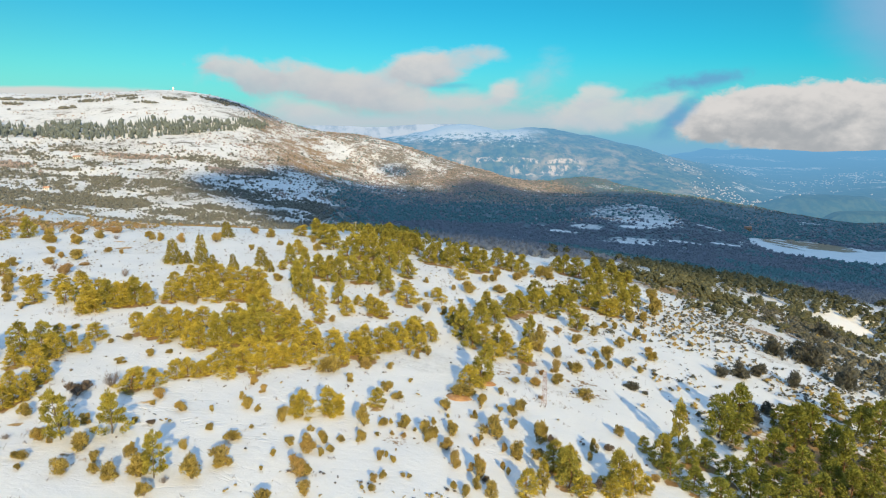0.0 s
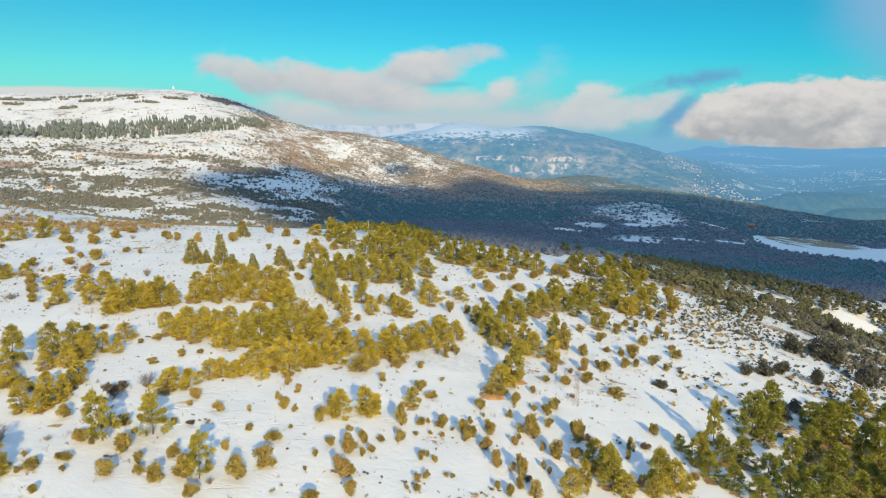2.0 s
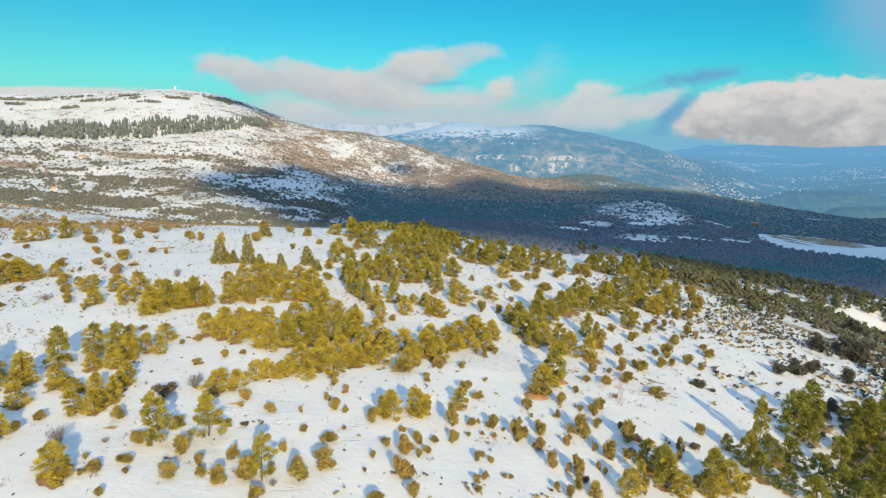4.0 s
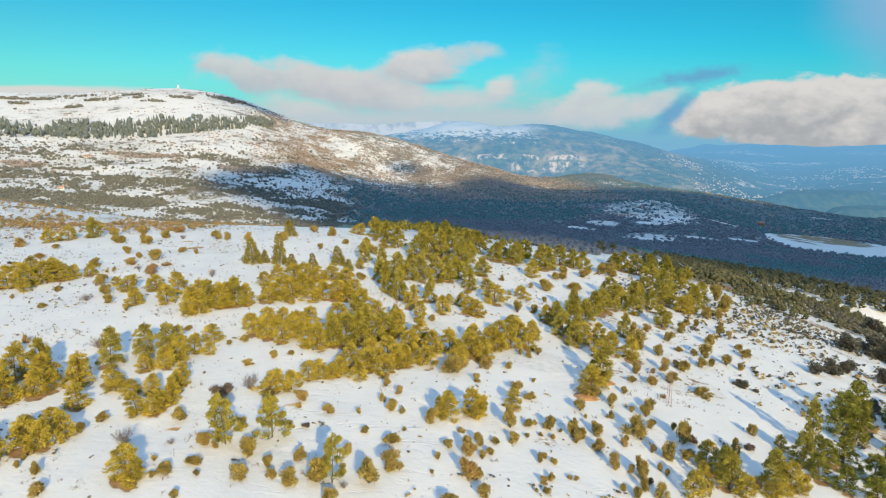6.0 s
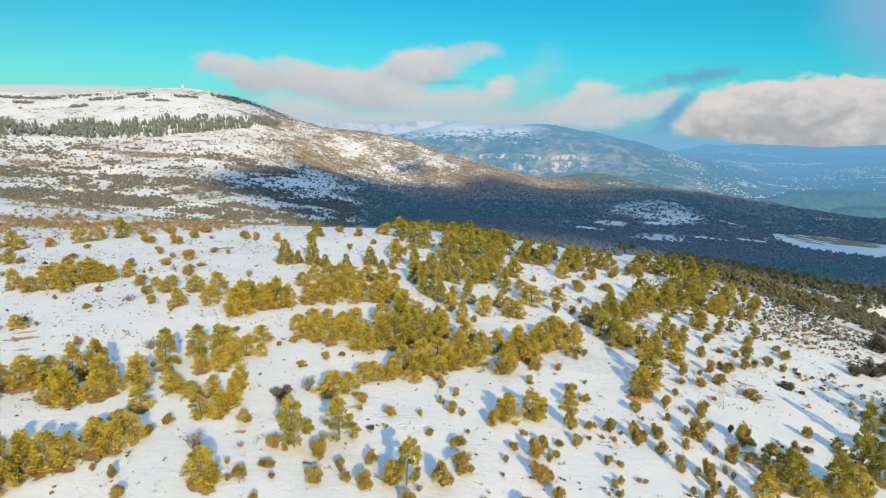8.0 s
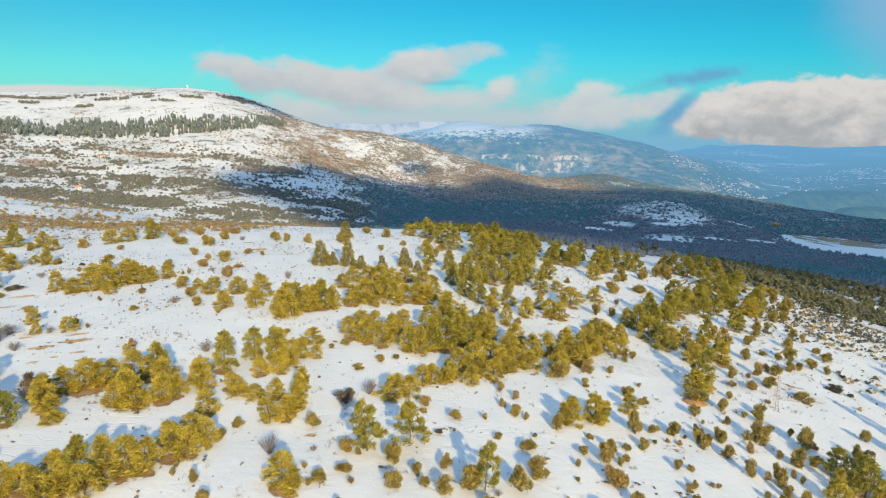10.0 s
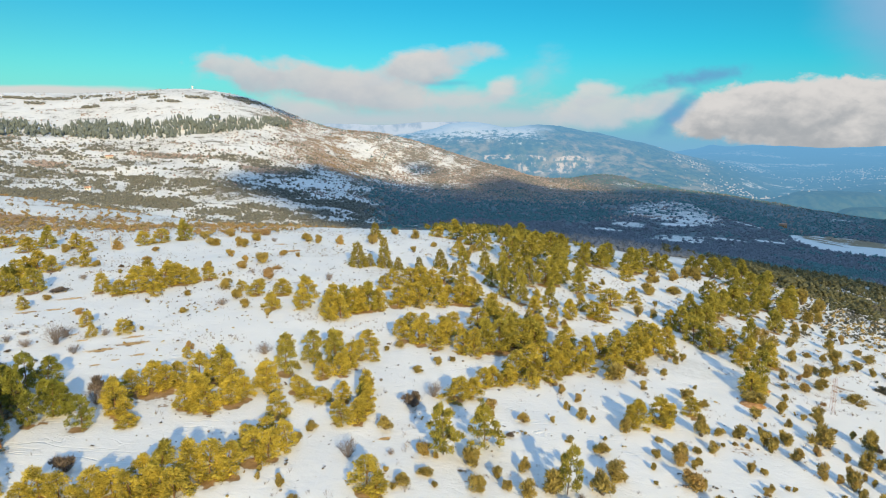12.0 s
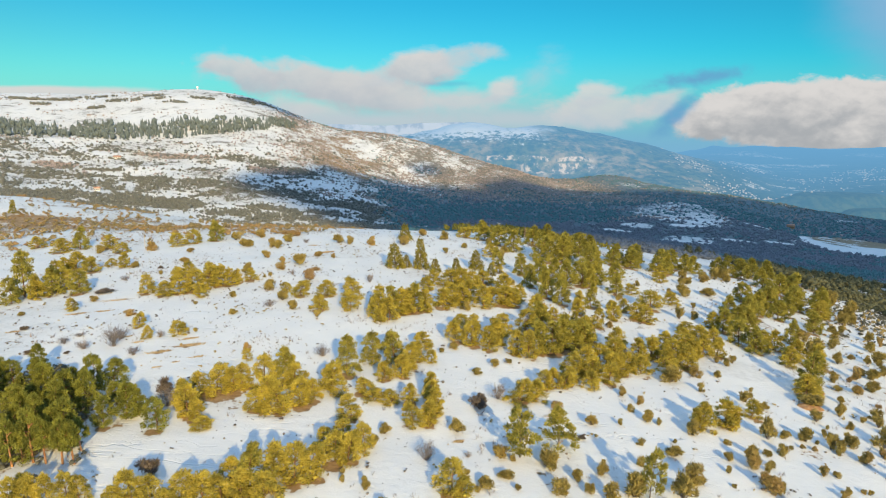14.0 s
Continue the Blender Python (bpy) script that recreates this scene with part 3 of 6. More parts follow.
SHRUBS_LOWER_WEST = [
     (-71.4, 70.2, 0.7, 0.6), (-71.2, 68.6, 0.9, 0.6), (-68.5, 67.6, 1.6, 1.1), (-68.5, 76.9, 1.5, 1.4), (-67.4, 79.9, 1.2, 1.5),
     (-66.2, 64.1, 1.5, 1.8)]
SHRUBS_MID_WEST = [
     (-139.3, 118.6, 0.9, 1.3), (-130.4, 127.9, 1, 1.7), (-119.1, 118.8, 1.1, 2.1), (-109.5, 126.6, 0.7, 1), (-106.3, 112.3, 1.3, 1.2),
     (-104.1, 132.8, 1.2, 1.5), (-103.6, 111.1, 0.8, 0.9), (-100.4, 121.6, 0.9, 1.9), (-93.3, 131.4, 2, 2.2), (-92.5, 103.9, 1.4, 1.2),
     (-89.9, 126.3, 1.9, 2.3), (-84.1, 121.9, 1.6, 1.5), (-69.2, 114.5, 0.9, 1.5)]
SHRUBS_UPPER_WEST = [
     (-155.3, 177.1, 2.3, 2.5), (-142, 179.3, 2.6, 3), (-136.1, 156.5, 1.4, 1.5), (-135.9, 157.6, 1.5, 1.8), (-129.3, 175.1, 1.3, 2.3),
     (-126.2, 149.2, 1.1, 1.2), (-125.6, 161.9, 1.5, 2.7), (-109.2, 184.7, 3.1, 2.7), (-107.4, 170.3, 2.1, 1.9), (-107.3, 152.4, 2, 1.8),
     (-107.3, 183.2, 2.7, 2.6), (-106.9, 153.9, 2.2, 1.8), (-106.7, 169.7, 1.9, 1.8), (-101.7, 149, 0.8, 0.8), (-101.6, 165.1, 1.6, 1.5),
     (-101.2, 164.4, 1.5, 1.3), (-100.8, 150.6, 1, 1), (-99.8, 157.1, 1.8, 2.6), (-97.9, 138.8, 2.4, 2.8), (-96.7, 163.6, 3.1, 3.9),
     (-93.9, 174.3, 1.5, 2.2), (-89.6, 173, 1.3, 1.3)]
PINE_STANDS = [(PINES_BROW_EAST, "pines on the eastern brow"),
               (PINES_LOWER_EAST, "pines on the eastern lower slope"),
               (PINES_MID_EAST_A, "pines on the eastern middle slope"),
               (PINES_MID_EAST_B, "pines on the eastern middle slope"),
               (PINES_UPPER_EAST, "pines on the eastern upper slope"),
               (PINES_BROW_MIDDLE_A, "pines on the brow"),
               (PINES_BROW_MIDDLE_B, "pines on the brow"),
               (PINES_LOWER_MIDDLE, "pines on the lower slope"),
               (PINES_MID_MIDDLE_A, "pines on the middle slope"),
               (PINES_MID_MIDDLE_B, "pines on the middle slope"),
               (PINES_MID_MIDDLE_C, "pines on the middle slope"),
               (PINES_UPPER_MIDDLE_A, "pines on the upper slope"),
               (PINES_UPPER_MIDDLE_B, "pines on the upper slope"),
               (PINES_UPPER_MIDDLE_C, "pines on the upper slope"),
               (PINES_BROW_WEST, "pines on the western brow"),
               (PINES_LOWER_WEST_A, "pines on the western lower slope"),
               (PINES_LOWER_WEST_B, "pines on the western lower slope"),
               (PINES_LOWER_WEST_C, "pines on the western lower slope"),
               (PINES_MID_WEST_A, "pines on the western middle slope"),
               (PINES_MID_WEST_B, "pines on the western middle slope"),
               (PINES_UPPER_WEST_A, "pines on the western upper slope"),
               (PINES_UPPER_WEST_B, "pines on the western upper slope")]
SHRUB_FIELDS = [(SHRUBS_BROW_EAST, "shrubs on the eastern brow"),
                (SHRUBS_LOWER_EAST, "shrubs on the eastern lower slope"),
                (SHRUBS_MID_EAST, "shrubs on the eastern middle slope"),
                (SHRUBS_UPPER_EAST, "shrubs on the eastern upper slope"),
                (SHRUBS_BROW_MIDDLE, "shrubs on the brow"),
                (SHRUBS_LOWER_MIDDLE_A, "shrubs on the lower slope"),
                (SHRUBS_LOWER_MIDDLE_B, "shrubs on the lower slope"),
                (SHRUBS_LOWER_MIDDLE_C, "shrubs on the lower slope"),
                (SHRUBS_LOWER_MIDDLE_D, "shrubs on the lower slope"),
                (SHRUBS_MID_MIDDLE_A, "shrubs on the middle slope"),
                (SHRUBS_MID_MIDDLE_B, "shrubs on the middle slope"),
                (SHRUBS_MID_MIDDLE_C, "shrubs on the middle slope"),
                (SHRUBS_UPPER_MIDDLE, "shrubs on the upper slope"),
                (SHRUBS_BROW_WEST, "shrubs on the western brow"),
                (SHRUBS_LOWER_WEST, "shrubs on the western lower slope"),
                (SHRUBS_MID_WEST, "shrubs on the western middle slope"),
                (SHRUBS_UPPER_WEST, "shrubs on the western upper slope")]
DARK_SHRUBS = [
     (-133.5, 110.5, 1, 1.5), (-131.9, 134.5, 1, 3.4), (-129, 155.4, 0.9, 1.2), (-126.2, 100.1, 0.6, 1.3), (-120.1, 100, 0.6, 0.8),
     (-98.6, 86.8, 3.4, 2), (-92.3, 68.1, 3, 2), (-54.5, 88.8, 3.1, 2.2), (-54.4, 90.8, 2.1, 1.9), (-41, 83.1, 1, 1), (5.9, 79.8, 1.3, 1),
     (17.2, 93.8, 1.7, 1.3), (22.4, 83.3, 2.2, 1.5), (26.8, 94.6, 1.7, 1.6)] + [
     (39, 123.1, 1.7, 3), (41.3, 121.5, 1, 1.2), (47.3, 133.5, 1, 1.1), (61.4, 118.6, 4.7, 5), (66.9, 143.5, 3.6, 3.5), (68.9, 125.9, 3.2, 3.1),
     (73.5, 147.5, 4.9, 4.7), (80.2, 152.1, 4.5, 4), (88.9, 150.6, 5.3, 3.7), (100.3, 182.2, 7.1, 6.1), (110.8, 186.8, 7.2, 6.3),
     (111.3, 165.4, 8.1, 6.5), (111.3, 182, 8.8, 7.8), (164.8, 262.9, 9.1, 7.8)]
OPEN_PINES = [
     (-50.3, 76.9, 7.9, 4.2), (-45.1, 79.9, 6.5, 4.4), (-35.5, 71.1, 7, 3.2), (40.7, 100.6, 9.8, 3.7)]
TALL_PINES = [
     (-110.3, 73.6, 5.2, 2.5), (-107.9, 68.5, 6.5, 2.4), (-106.2, 69.5, 7.3, 2.7), (-105.3, 72.6, 5.8, 2.4), (-104.7, 69.4, 5.9, 2.3),
     (-102.8, 69.4, 6.2, 2.4), (-102.3, 72.4, 4.4, 2.1), (-101.5, 69.4, 5.9, 2.4)]
FIRS = [
     (-72.3, 166.5, 7.2, 4.5), (-72, 208.1, 5.9, 4.1), (-69.4, 168, 3.8, 2.4), (-65.5, 168.2, 9.5, 3.7), (-61.7, 165.8, 4.1, 2.7),
     (-56.2, 165.7, 4.7, 2.7), (-50.6, 173, 5.9, 3.8), (-47.1, 167.5, 3.5, 2.4), (-32.1, 131.4, 3.5, 2.4)]
BARE_SHRUBS = [
     (-132.2, 144.3, 1.6, 1.9), (-122.9, 104.3, 1.4, 1.9), (-122, 107.4, 1, 1.7), (-118.5, 102.3, 1.9, 2), (-114.3, 103.6, 4.1, 3),
     (-109.5, 100.2, 2.1, 1.8), (-108.5, 93.9, 1.2, 1.5), (-108.5, 108.3, 1.4, 1.5), (-101.4, 193.6, 1.8, 1.8), (-96, 152.7, 1.4, 1.4),
     (-94.7, 126.9, 1.7, 2.7), (-77.1, 149.6, 2.6, 2), (-61.9, 74.5, 2.9, 2.4), (-56.7, 76.1, 0.9, 1), (-51.6, 92.8, 3.3, 2.3),
     (-51, 80.4, 1.6, 1.8), (-34, 70.5, 0.9, 1)]
STRAW_PATCHES = [
     (-134.8, 109.6, 0.4, 2.2), (-129.2, 119.1, 0.4, 3.2), (-126.4, 128.6, 0.5, 4.6), (-125, 121, 0.4, 2.6), (-114.6, 107.6, 0.5, 2.5),
     (-111.2, 105.3, 0.4, 1.9), (-111, 209.1, 1.9, 4.4), (-107.6, 205.9, 3.8, 4), (-106.1, 101.6, 0.6, 3.8), (-103.8, 95.9, 0.5, 1.4),
     (-103.5, 107.6, 0.4, 3.1), (-102.3, 104.9, 0.5, 4.7), (-101.8, 97.9, 0.5, 1.2), (-99.3, 100.2, 0.5, 2.3)] + [
     (-98.8, 189.8, 0.9, 3.1), (-92.8, 180.7, 1, 3.6), (-92.8, 181.1, 0.8, 3.2), (-91.8, 150.8, 2.6, 2.2), (-91.5, 158.1, 1.2, 2.6),
     (-90.8, 148.3, 2.7, 2.6), (-58, 79.6, 0.3, 2), (-44.4, 88.8, 0.3, 2.9), (-21.9, 166.8, 0.8, 6.1), (-17.7, 91.3, 0.5, 3.5),
     (-10.8, 94.9, 0.6, 2.2), (18, 109.1, 1.3, 1), (19.9, 120.3, 1.5, 1), (49.7, 179.5, 1, 5.6)]



# ---- materials ----
def material(name):
    m = bpy.data.materials.new(name)
    m.use_nodes = True
    n = Nodes(m.node_tree)
    out = n.tree.nodes.new("ShaderNodeOutputMaterial")
    bsdf = n.tree.nodes.new("ShaderNodeBsdfPrincipled")
    n.link(bsdf.outputs[0], out.inputs[0])
    return m, n, bsdf


def put(n, bsdf, colour=None, rough=0.9, bump=None, strength=0.3, distance=0.1, specular=0.2):
    if colour is not None:
        n.link(colour, bsdf.inputs["Base Color"])
    bsdf.inputs["Roughness"].default_value = rough
    bsdf.inputs["Specular IOR Level"].default_value = specular
    if bump is not None:
        b = n.tree.nodes.new("ShaderNodeBump")
        b.inputs["Strength"].default_value, b.inputs["Distance"].default_value = strength, distance
        n.link(bump, b.inputs["Height"])
        n.link(b.outputs[0], bsdf.inputs["Normal"])


def ground_material():
    m, n, bsdf = material("snow_and_soil")
    place = n.node("ShaderNodeNewGeometry", 0)
    cover = n.node("ShaderNodeAttribute", 2, attribute_name="cover")
    dry = n.node("ShaderNodeAttribute", 2, attribute_name="dry")
    fine, coarse = n.noise(place, 0.9, 6.0, 0.65), n.noise(place, 0.12, 5.0, 0.6)
    broad = n.noise(place, 0.03, 5.0, 0.6)
    snow = n.mix(n.smooth(coarse, 0.3, 0.7), (0.70, 0.692, 0.68), (0.765, 0.745, 0.715))
    snow = n.mix(n.smooth(cover, 0.45, 1.05), n.mix(n.smooth(fine, 0.35, 0.65), (0.50, 0.485, 0.46), (0.70, 0.685, 0.66)), snow)   # thin snow greyed; on the far slopes this stands for haze
    # forest soil blued and lightened, airlight put into its colour
    hazy_forest = n.mix(n.smooth(coarse, 0.35, 0.65), (0.120, 0.168, 0.185), (0.165, 0.205, 0.218))
    straw = n.mix(n.smooth(fine, 0.3, 0.7), (0.24, 0.150, 0.070), (0.42, 0.28, 0.15))
    soil = n.mix(dry, hazy_forest, straw)
    mixed = n.math("ADD", n.math("MULTIPLY", fine, 0.45), n.math("ADD", n.math("MULTIPLY", coarse, 0.35), n.math("MULTIPLY", broad, 0.2)))
    edge = n.smooth(n.math("ADD", cover, n.math("MULTIPLY", n.math("SUBTRACT", mixed, 0.5), 3.6)), 0.42, 0.60)
    ripple = n.noise(n.node("ShaderNodeMapping", i_0=place, i_3=(0.55, 1.0, 1.0)), 0.6, 5.0, 0.65, 1.2)
    fold = n.noise(n.node("ShaderNodeMapping", i_0=place, i_2=(0.0, 0.0, 0.25), i_3=(0.10, 0.55, 1.0)), 0.42, 4.0, 0.55, 1.0)
    ledge = n.smooth(n.math("ABSOLUTE", n.math("SUBTRACT", fold, 0.5)), 0.0, 0.016)
    ledge = n.math("MAXIMUM", ledge, n.smooth(broad, 0.56, 0.46))
    swell = n.math("MULTIPLY", coarse, 2.2)
    relief = n.math("ADD", n.math("ADD", n.math("MULTIPLY", ripple, 0.7), n.math("MULTIPLY", fine, 0.6)), n.math("ADD", n.math("MULTIPLY", ledge, 0.9), swell))
    put(n, bsdf, n.mix(edge, soil, snow), 0.75, relief, 0.34, 0.45)
    return m


def leaf_material(name, dark, light, brown=None):
    m, n, bsdf = material(name)
    place = n.node("ShaderNodeNewGeometry", 0)
    one = n.node("ShaderNodeNewGeometry", 8)
    each = n.node("ShaderNodeObjectInfo", 5)
    colour = n.mix(n.math("MULTIPLY_ADD", one, 0.34, n.math("MULTIPLY_ADD", n.smooth(n.noise(place, 0.8, 4.0, 0.6), 0.3, 0.7), 0.70, 0.07)), dark, light)
    if brown:
        colour = n.mix(n.smooth(n.math("ADD", each, n.math("MULTIPLY", n.noise(place, 0.6, 3.0), 0.5)), 0.92, 1.38), colour, brown)
    put(n, bsdf, colour, 0.75, specular=0.15)
    glow = n.tree.nodes.new("ShaderNodeBsdfTranslucent")
    n.link(colour, glow.inputs[0])
    blend = n.tree.nodes.new("ShaderNodeMixShader")
    blend.inputs[0].default_value = 0.13
    n.link(bsdf.outputs[0], blend.inputs[1])
    n.link(glow.outputs[0], blend.inputs[2])
    n.link(blend.outputs[0], next(o for o in n.tree.nodes if o.type == "OUTPUT_MATERIAL").inputs[0])
    return m


def bark_material(name, dark, light):
    m, n, bsdf = material(name)
    place = n.node("ShaderNodeNewGeometry", 0)
    scales = n.noise(n.node("ShaderNodeMapping", i_0=place, i_3=(1.0, 1.0, 0.3)), 6.0, 5.0)
    put(n, bsdf, n.mix(n.smooth(scales, 0.35, 0.65), dark, light), 0.95, scales, 0.6, 0.05)
    return m


def plain_material(name, a, b, scale=2.0, rough=0.8, metal=0.0):
    m, n, bsdf = material(name)
    marks = n.noise(n.node("ShaderNodeNewGeometry", 0), scale, 5.0, 0.6)
    put(n, bsdf, n.mix(n.smooth(marks, 0.3, 0.7), a, b), rough, marks, 0.2, 0.02)
    bsdf.inputs["Metallic"].default_value = metal
    return m


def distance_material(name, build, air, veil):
    """Far backdrop: land colours mixed with a flat glow that stands for kilometres of airlight."""
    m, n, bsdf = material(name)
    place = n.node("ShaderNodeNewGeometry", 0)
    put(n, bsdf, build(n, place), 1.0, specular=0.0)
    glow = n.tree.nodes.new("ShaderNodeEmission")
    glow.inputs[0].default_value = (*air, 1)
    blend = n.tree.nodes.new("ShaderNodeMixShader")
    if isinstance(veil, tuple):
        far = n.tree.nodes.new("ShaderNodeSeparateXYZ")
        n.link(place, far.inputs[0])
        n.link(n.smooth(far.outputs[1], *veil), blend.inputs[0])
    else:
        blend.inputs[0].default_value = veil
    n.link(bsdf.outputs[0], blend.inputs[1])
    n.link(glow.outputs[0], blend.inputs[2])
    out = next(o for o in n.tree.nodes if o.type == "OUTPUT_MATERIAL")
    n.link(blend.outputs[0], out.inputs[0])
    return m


GROUND = ground_material()
GREEN_PINE = leaf_material("green_pine_needles", (0.064, 0.068, 0.018), (0.500, 0.425, 0.078))
PINE = leaf_material("pine_needles", (0.105, 0.094, 0.023), (0.620, 0.485, 0.078))
SHRUB = leaf_material("shrub_leaves", (0.120, 0.098, 0.034), (0.48, 0.370, 0.105), (0.44, 0.29, 0.115))
# greener needles, also darkened for the shade inside the groves
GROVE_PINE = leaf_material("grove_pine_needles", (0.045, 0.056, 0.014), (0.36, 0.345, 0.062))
HEATH = leaf_material("heath_twigs", (0.085, 0.070, 0.058), (0.21, 0.165, 0.13))
SADDLE_SCRUB = leaf_material("saddle_scrub_leaves", (0.14, 0.115, 0.055), (0.40, 0.30, 0.14))
FIR = leaf_material("fir_needles", (0.075, 0.075, 0.018), (0.38, 0.31, 0.055))
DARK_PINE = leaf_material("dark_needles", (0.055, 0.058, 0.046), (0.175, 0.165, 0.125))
TWIG = leaf_material("bare_twigs", (0.22, 0.18, 0.155), (0.38, 0.31, 0.26))
RUSSET = leaf_material("russet_leaves", (0.23, 0.145, 0.065), (0.43, 0.29, 0.135))
STRAW_YELLOW = leaf_material("straw", (0.36, 0.26, 0.13), (0.58, 0.45, 0.27))
# far woods, belt and scrub: base colours blued and lightened to stand for haze
HAZY_GREEN = leaf_material("hazy_needles", (0.080, 0.190, 0.205), (0.140, 0.260, 0.270))
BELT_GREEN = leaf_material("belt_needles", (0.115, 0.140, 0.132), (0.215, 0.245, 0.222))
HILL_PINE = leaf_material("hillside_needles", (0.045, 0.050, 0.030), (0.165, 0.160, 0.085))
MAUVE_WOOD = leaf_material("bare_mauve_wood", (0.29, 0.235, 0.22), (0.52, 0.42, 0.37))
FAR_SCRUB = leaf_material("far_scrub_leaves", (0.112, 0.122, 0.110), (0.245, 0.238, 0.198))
HAZY_BROWN = leaf_material("hazy_bare_wood", (0.155, 0.182, 0.218), (0.210, 0.232, 0.265))
BARK = bark_material("pine_bark", (0.10, 0.06, 0.035), (0.30, 0.16, 0.08))
ORANGE_BARK = bark_material("orange_bark", (0.24, 0.11, 0.05), (0.52, 0.27, 0.13))
GREY_BARK = bark_material("grey_bark", (0.09, 0.075, 0.06), (0.22, 0.18, 0.15))


# ---- making meshes ----
def mesh_from(name, verts, faces, smooth=False):
    """A mesh from arrays: all faces with the same number of corners."""
    verts, faces = np.asarray(verts, np.float32), np.asarray(faces, np.int32)
    me = bpy.data.meshes.new(name)
    count, corners = faces.shape
    me.vertices.add(len(verts))
    me.vertices.foreach_set("co", verts.ravel())
    me.loops.add(count * corners)
    me.loops.foreach_set("vertex_index", faces.ravel())
    me.polygons.add(count)
    me.polygons.foreach_set("loop_start", np.arange(0, count * corners, corners, dtype=np.int32))
    if smooth:
        me.polygons.foreach_set("use_smooth", np.ones(count, bool))
    me.update(calc_edges=True)
    return me


def sheet(name, xs, ys, zs, mat, smooth=True):
    """A grid of quads from three arrays of the same shape."""
    rows, cols = xs.shape
    at = np.arange(rows * cols).reshape(rows, cols)
    quads = np.stack([at[:-1, :-1], at[:-1, 1:], at[1:, 1:], at[1:, :-1]], -1).reshape(-1, 4)
    me = mesh_from(name, np.stack([xs, ys, zs], -1).reshape(-1, 3), quads, smooth)
    me.materials.append(mat)
    return new(name, me)


def attribute(ob, name, values):
    ob.data.attributes.new(name, "FLOAT", "POINT").data.foreach_set("value", np.asarray(values, np.float32).ravel())


def blob(x, y, cx, cy, rx, ry, turn=0.0):
    """1 in the middle of an ellipse on the plan, 0 at its rim and outside."""
    c, s = math.cos(radians(turn)), math.sin(radians(turn))
    dx, dy = x - cx, y - cy
    return np.clip(1.0 - np.hypot((c * dx + s * dy) / rx, (c * dy - s * dx) / ry), 0, 1)


# ---- what covers the ground ----
def clearing(x, y):
    """Open snow among the valley's woods."""
    open_ = ramp(blob(x, y, 255, 838, 75, 105, -12), 0.0, 0.35) + ramp(blob(x, y, 205, 668, 34, 34), 0.0, 0.4)
    return open_ + ramp(blob(x, y, 170, 742, 26, 22), 0.0, 0.4)


def field_of(x, y):
    """The mown field in the valley."""
    return np.clip(ramp(blob(x, y, 440, 720, 84, 92), 0.0, 0.15) + ramp(blob(x, y, 560, 725, 70, 30), 0.0, 0.3), 0, 1)


def plateau_of(x, y):
    """The open snowy top of the western mountain."""
    return ramp(y + 0.25 * x, 850, 960) * (1 - ramp(x + 0.2 * (y - 1200), -410, -340))


def valley_edge(x):
    """How far out the hill's own wood reaches before the shaded valley begins."""
    return np.interp(x, [-140, -60, 0, 20, 43, 68, 100, 127, 155, 208, 254, 400], [420, 340, 262, 248, 262, 292, 350, 402, 426, 424, 390, 404])


def saddle_of(x, y):
    """The brown scrubby saddle behind the western brow."""
    return ramp(y - 0.35 * (x + 110), 203, 213) * (1 - ramp(y, 330, 400)) * (1 - ramp(x, -112, -92))


# patches on the plan: x, y and two radii
SLOPE_WOODS = [(-338, 935, 50, 34), (-545, 758, 26, 20), (-503, 782, 22, 26), (-411, 775, 34, 26), (-355, 785, 46, 28), (-470, 640, 42, 26), (-366, 669, 76, 34),
               (-267, 560, 90, 24), (-380, 560, 50, 16), (-488, 828, 40, 12), (-271, 910, 46, 34), (-238, 758, 54, 26), (-165, 748, 70, 30), (-250, 689, 40, 16), (-590, 720, 40, 20)]
MAUVE_PATCHES = [(-565, 835, 32, 22), (-443, 924, 70, 15), (-295, 890, 46, 20), (-236, 1060, 36, 46), (-7, 1185, 110, 62), (70, 1110, 90, 66)]
SNOW_GLADES = [(231, 749, 34, 9), (190, 655, 46, 16), (-3, 701, 10, 12), (-80, 640, 12, 10), (130, 704, 34, 10), (262, 690, 40, 8), (340, 800, 26, 9), (60, 800, 16, 8), (320, 705, 26, 7)]


def blobs(x, y, patches):
    return np.maximum.reduce([blob(x, y, *p) for p in patches])


def slope_woods(x, y):
    """Where the grey-green woods stand on the wide western slope, 0 to 1."""
    broken = 1.25 * (grain(x, y * 1.4, 24, 33, 4) - 0.5)
    strips = ramp(grain(x * 0.5, y * 2.4, 70, 31, 3), 0.53, 0.64) * ramp(grain(x, y, 20, 35, 3), 0.38, 0.55) * ramp(y, 560, 640) * (1 - ramp(y, 920, 990)) * (1 - ramp(x, -120, -60))
    return np.clip(np.maximum(ramp(blobs(x, y, SLOPE_WOODS) + broken, 0.12, 0.40), 0.75 * strips), 0, 1)


def saddle_bands(x, y):
    """Long bands of brown scrub that run down across the saddle."""
    return grain(0.35 * (0.93 * x - 0.36 * y), 0.93 * y + 0.36 * x, 26, 43, 3)


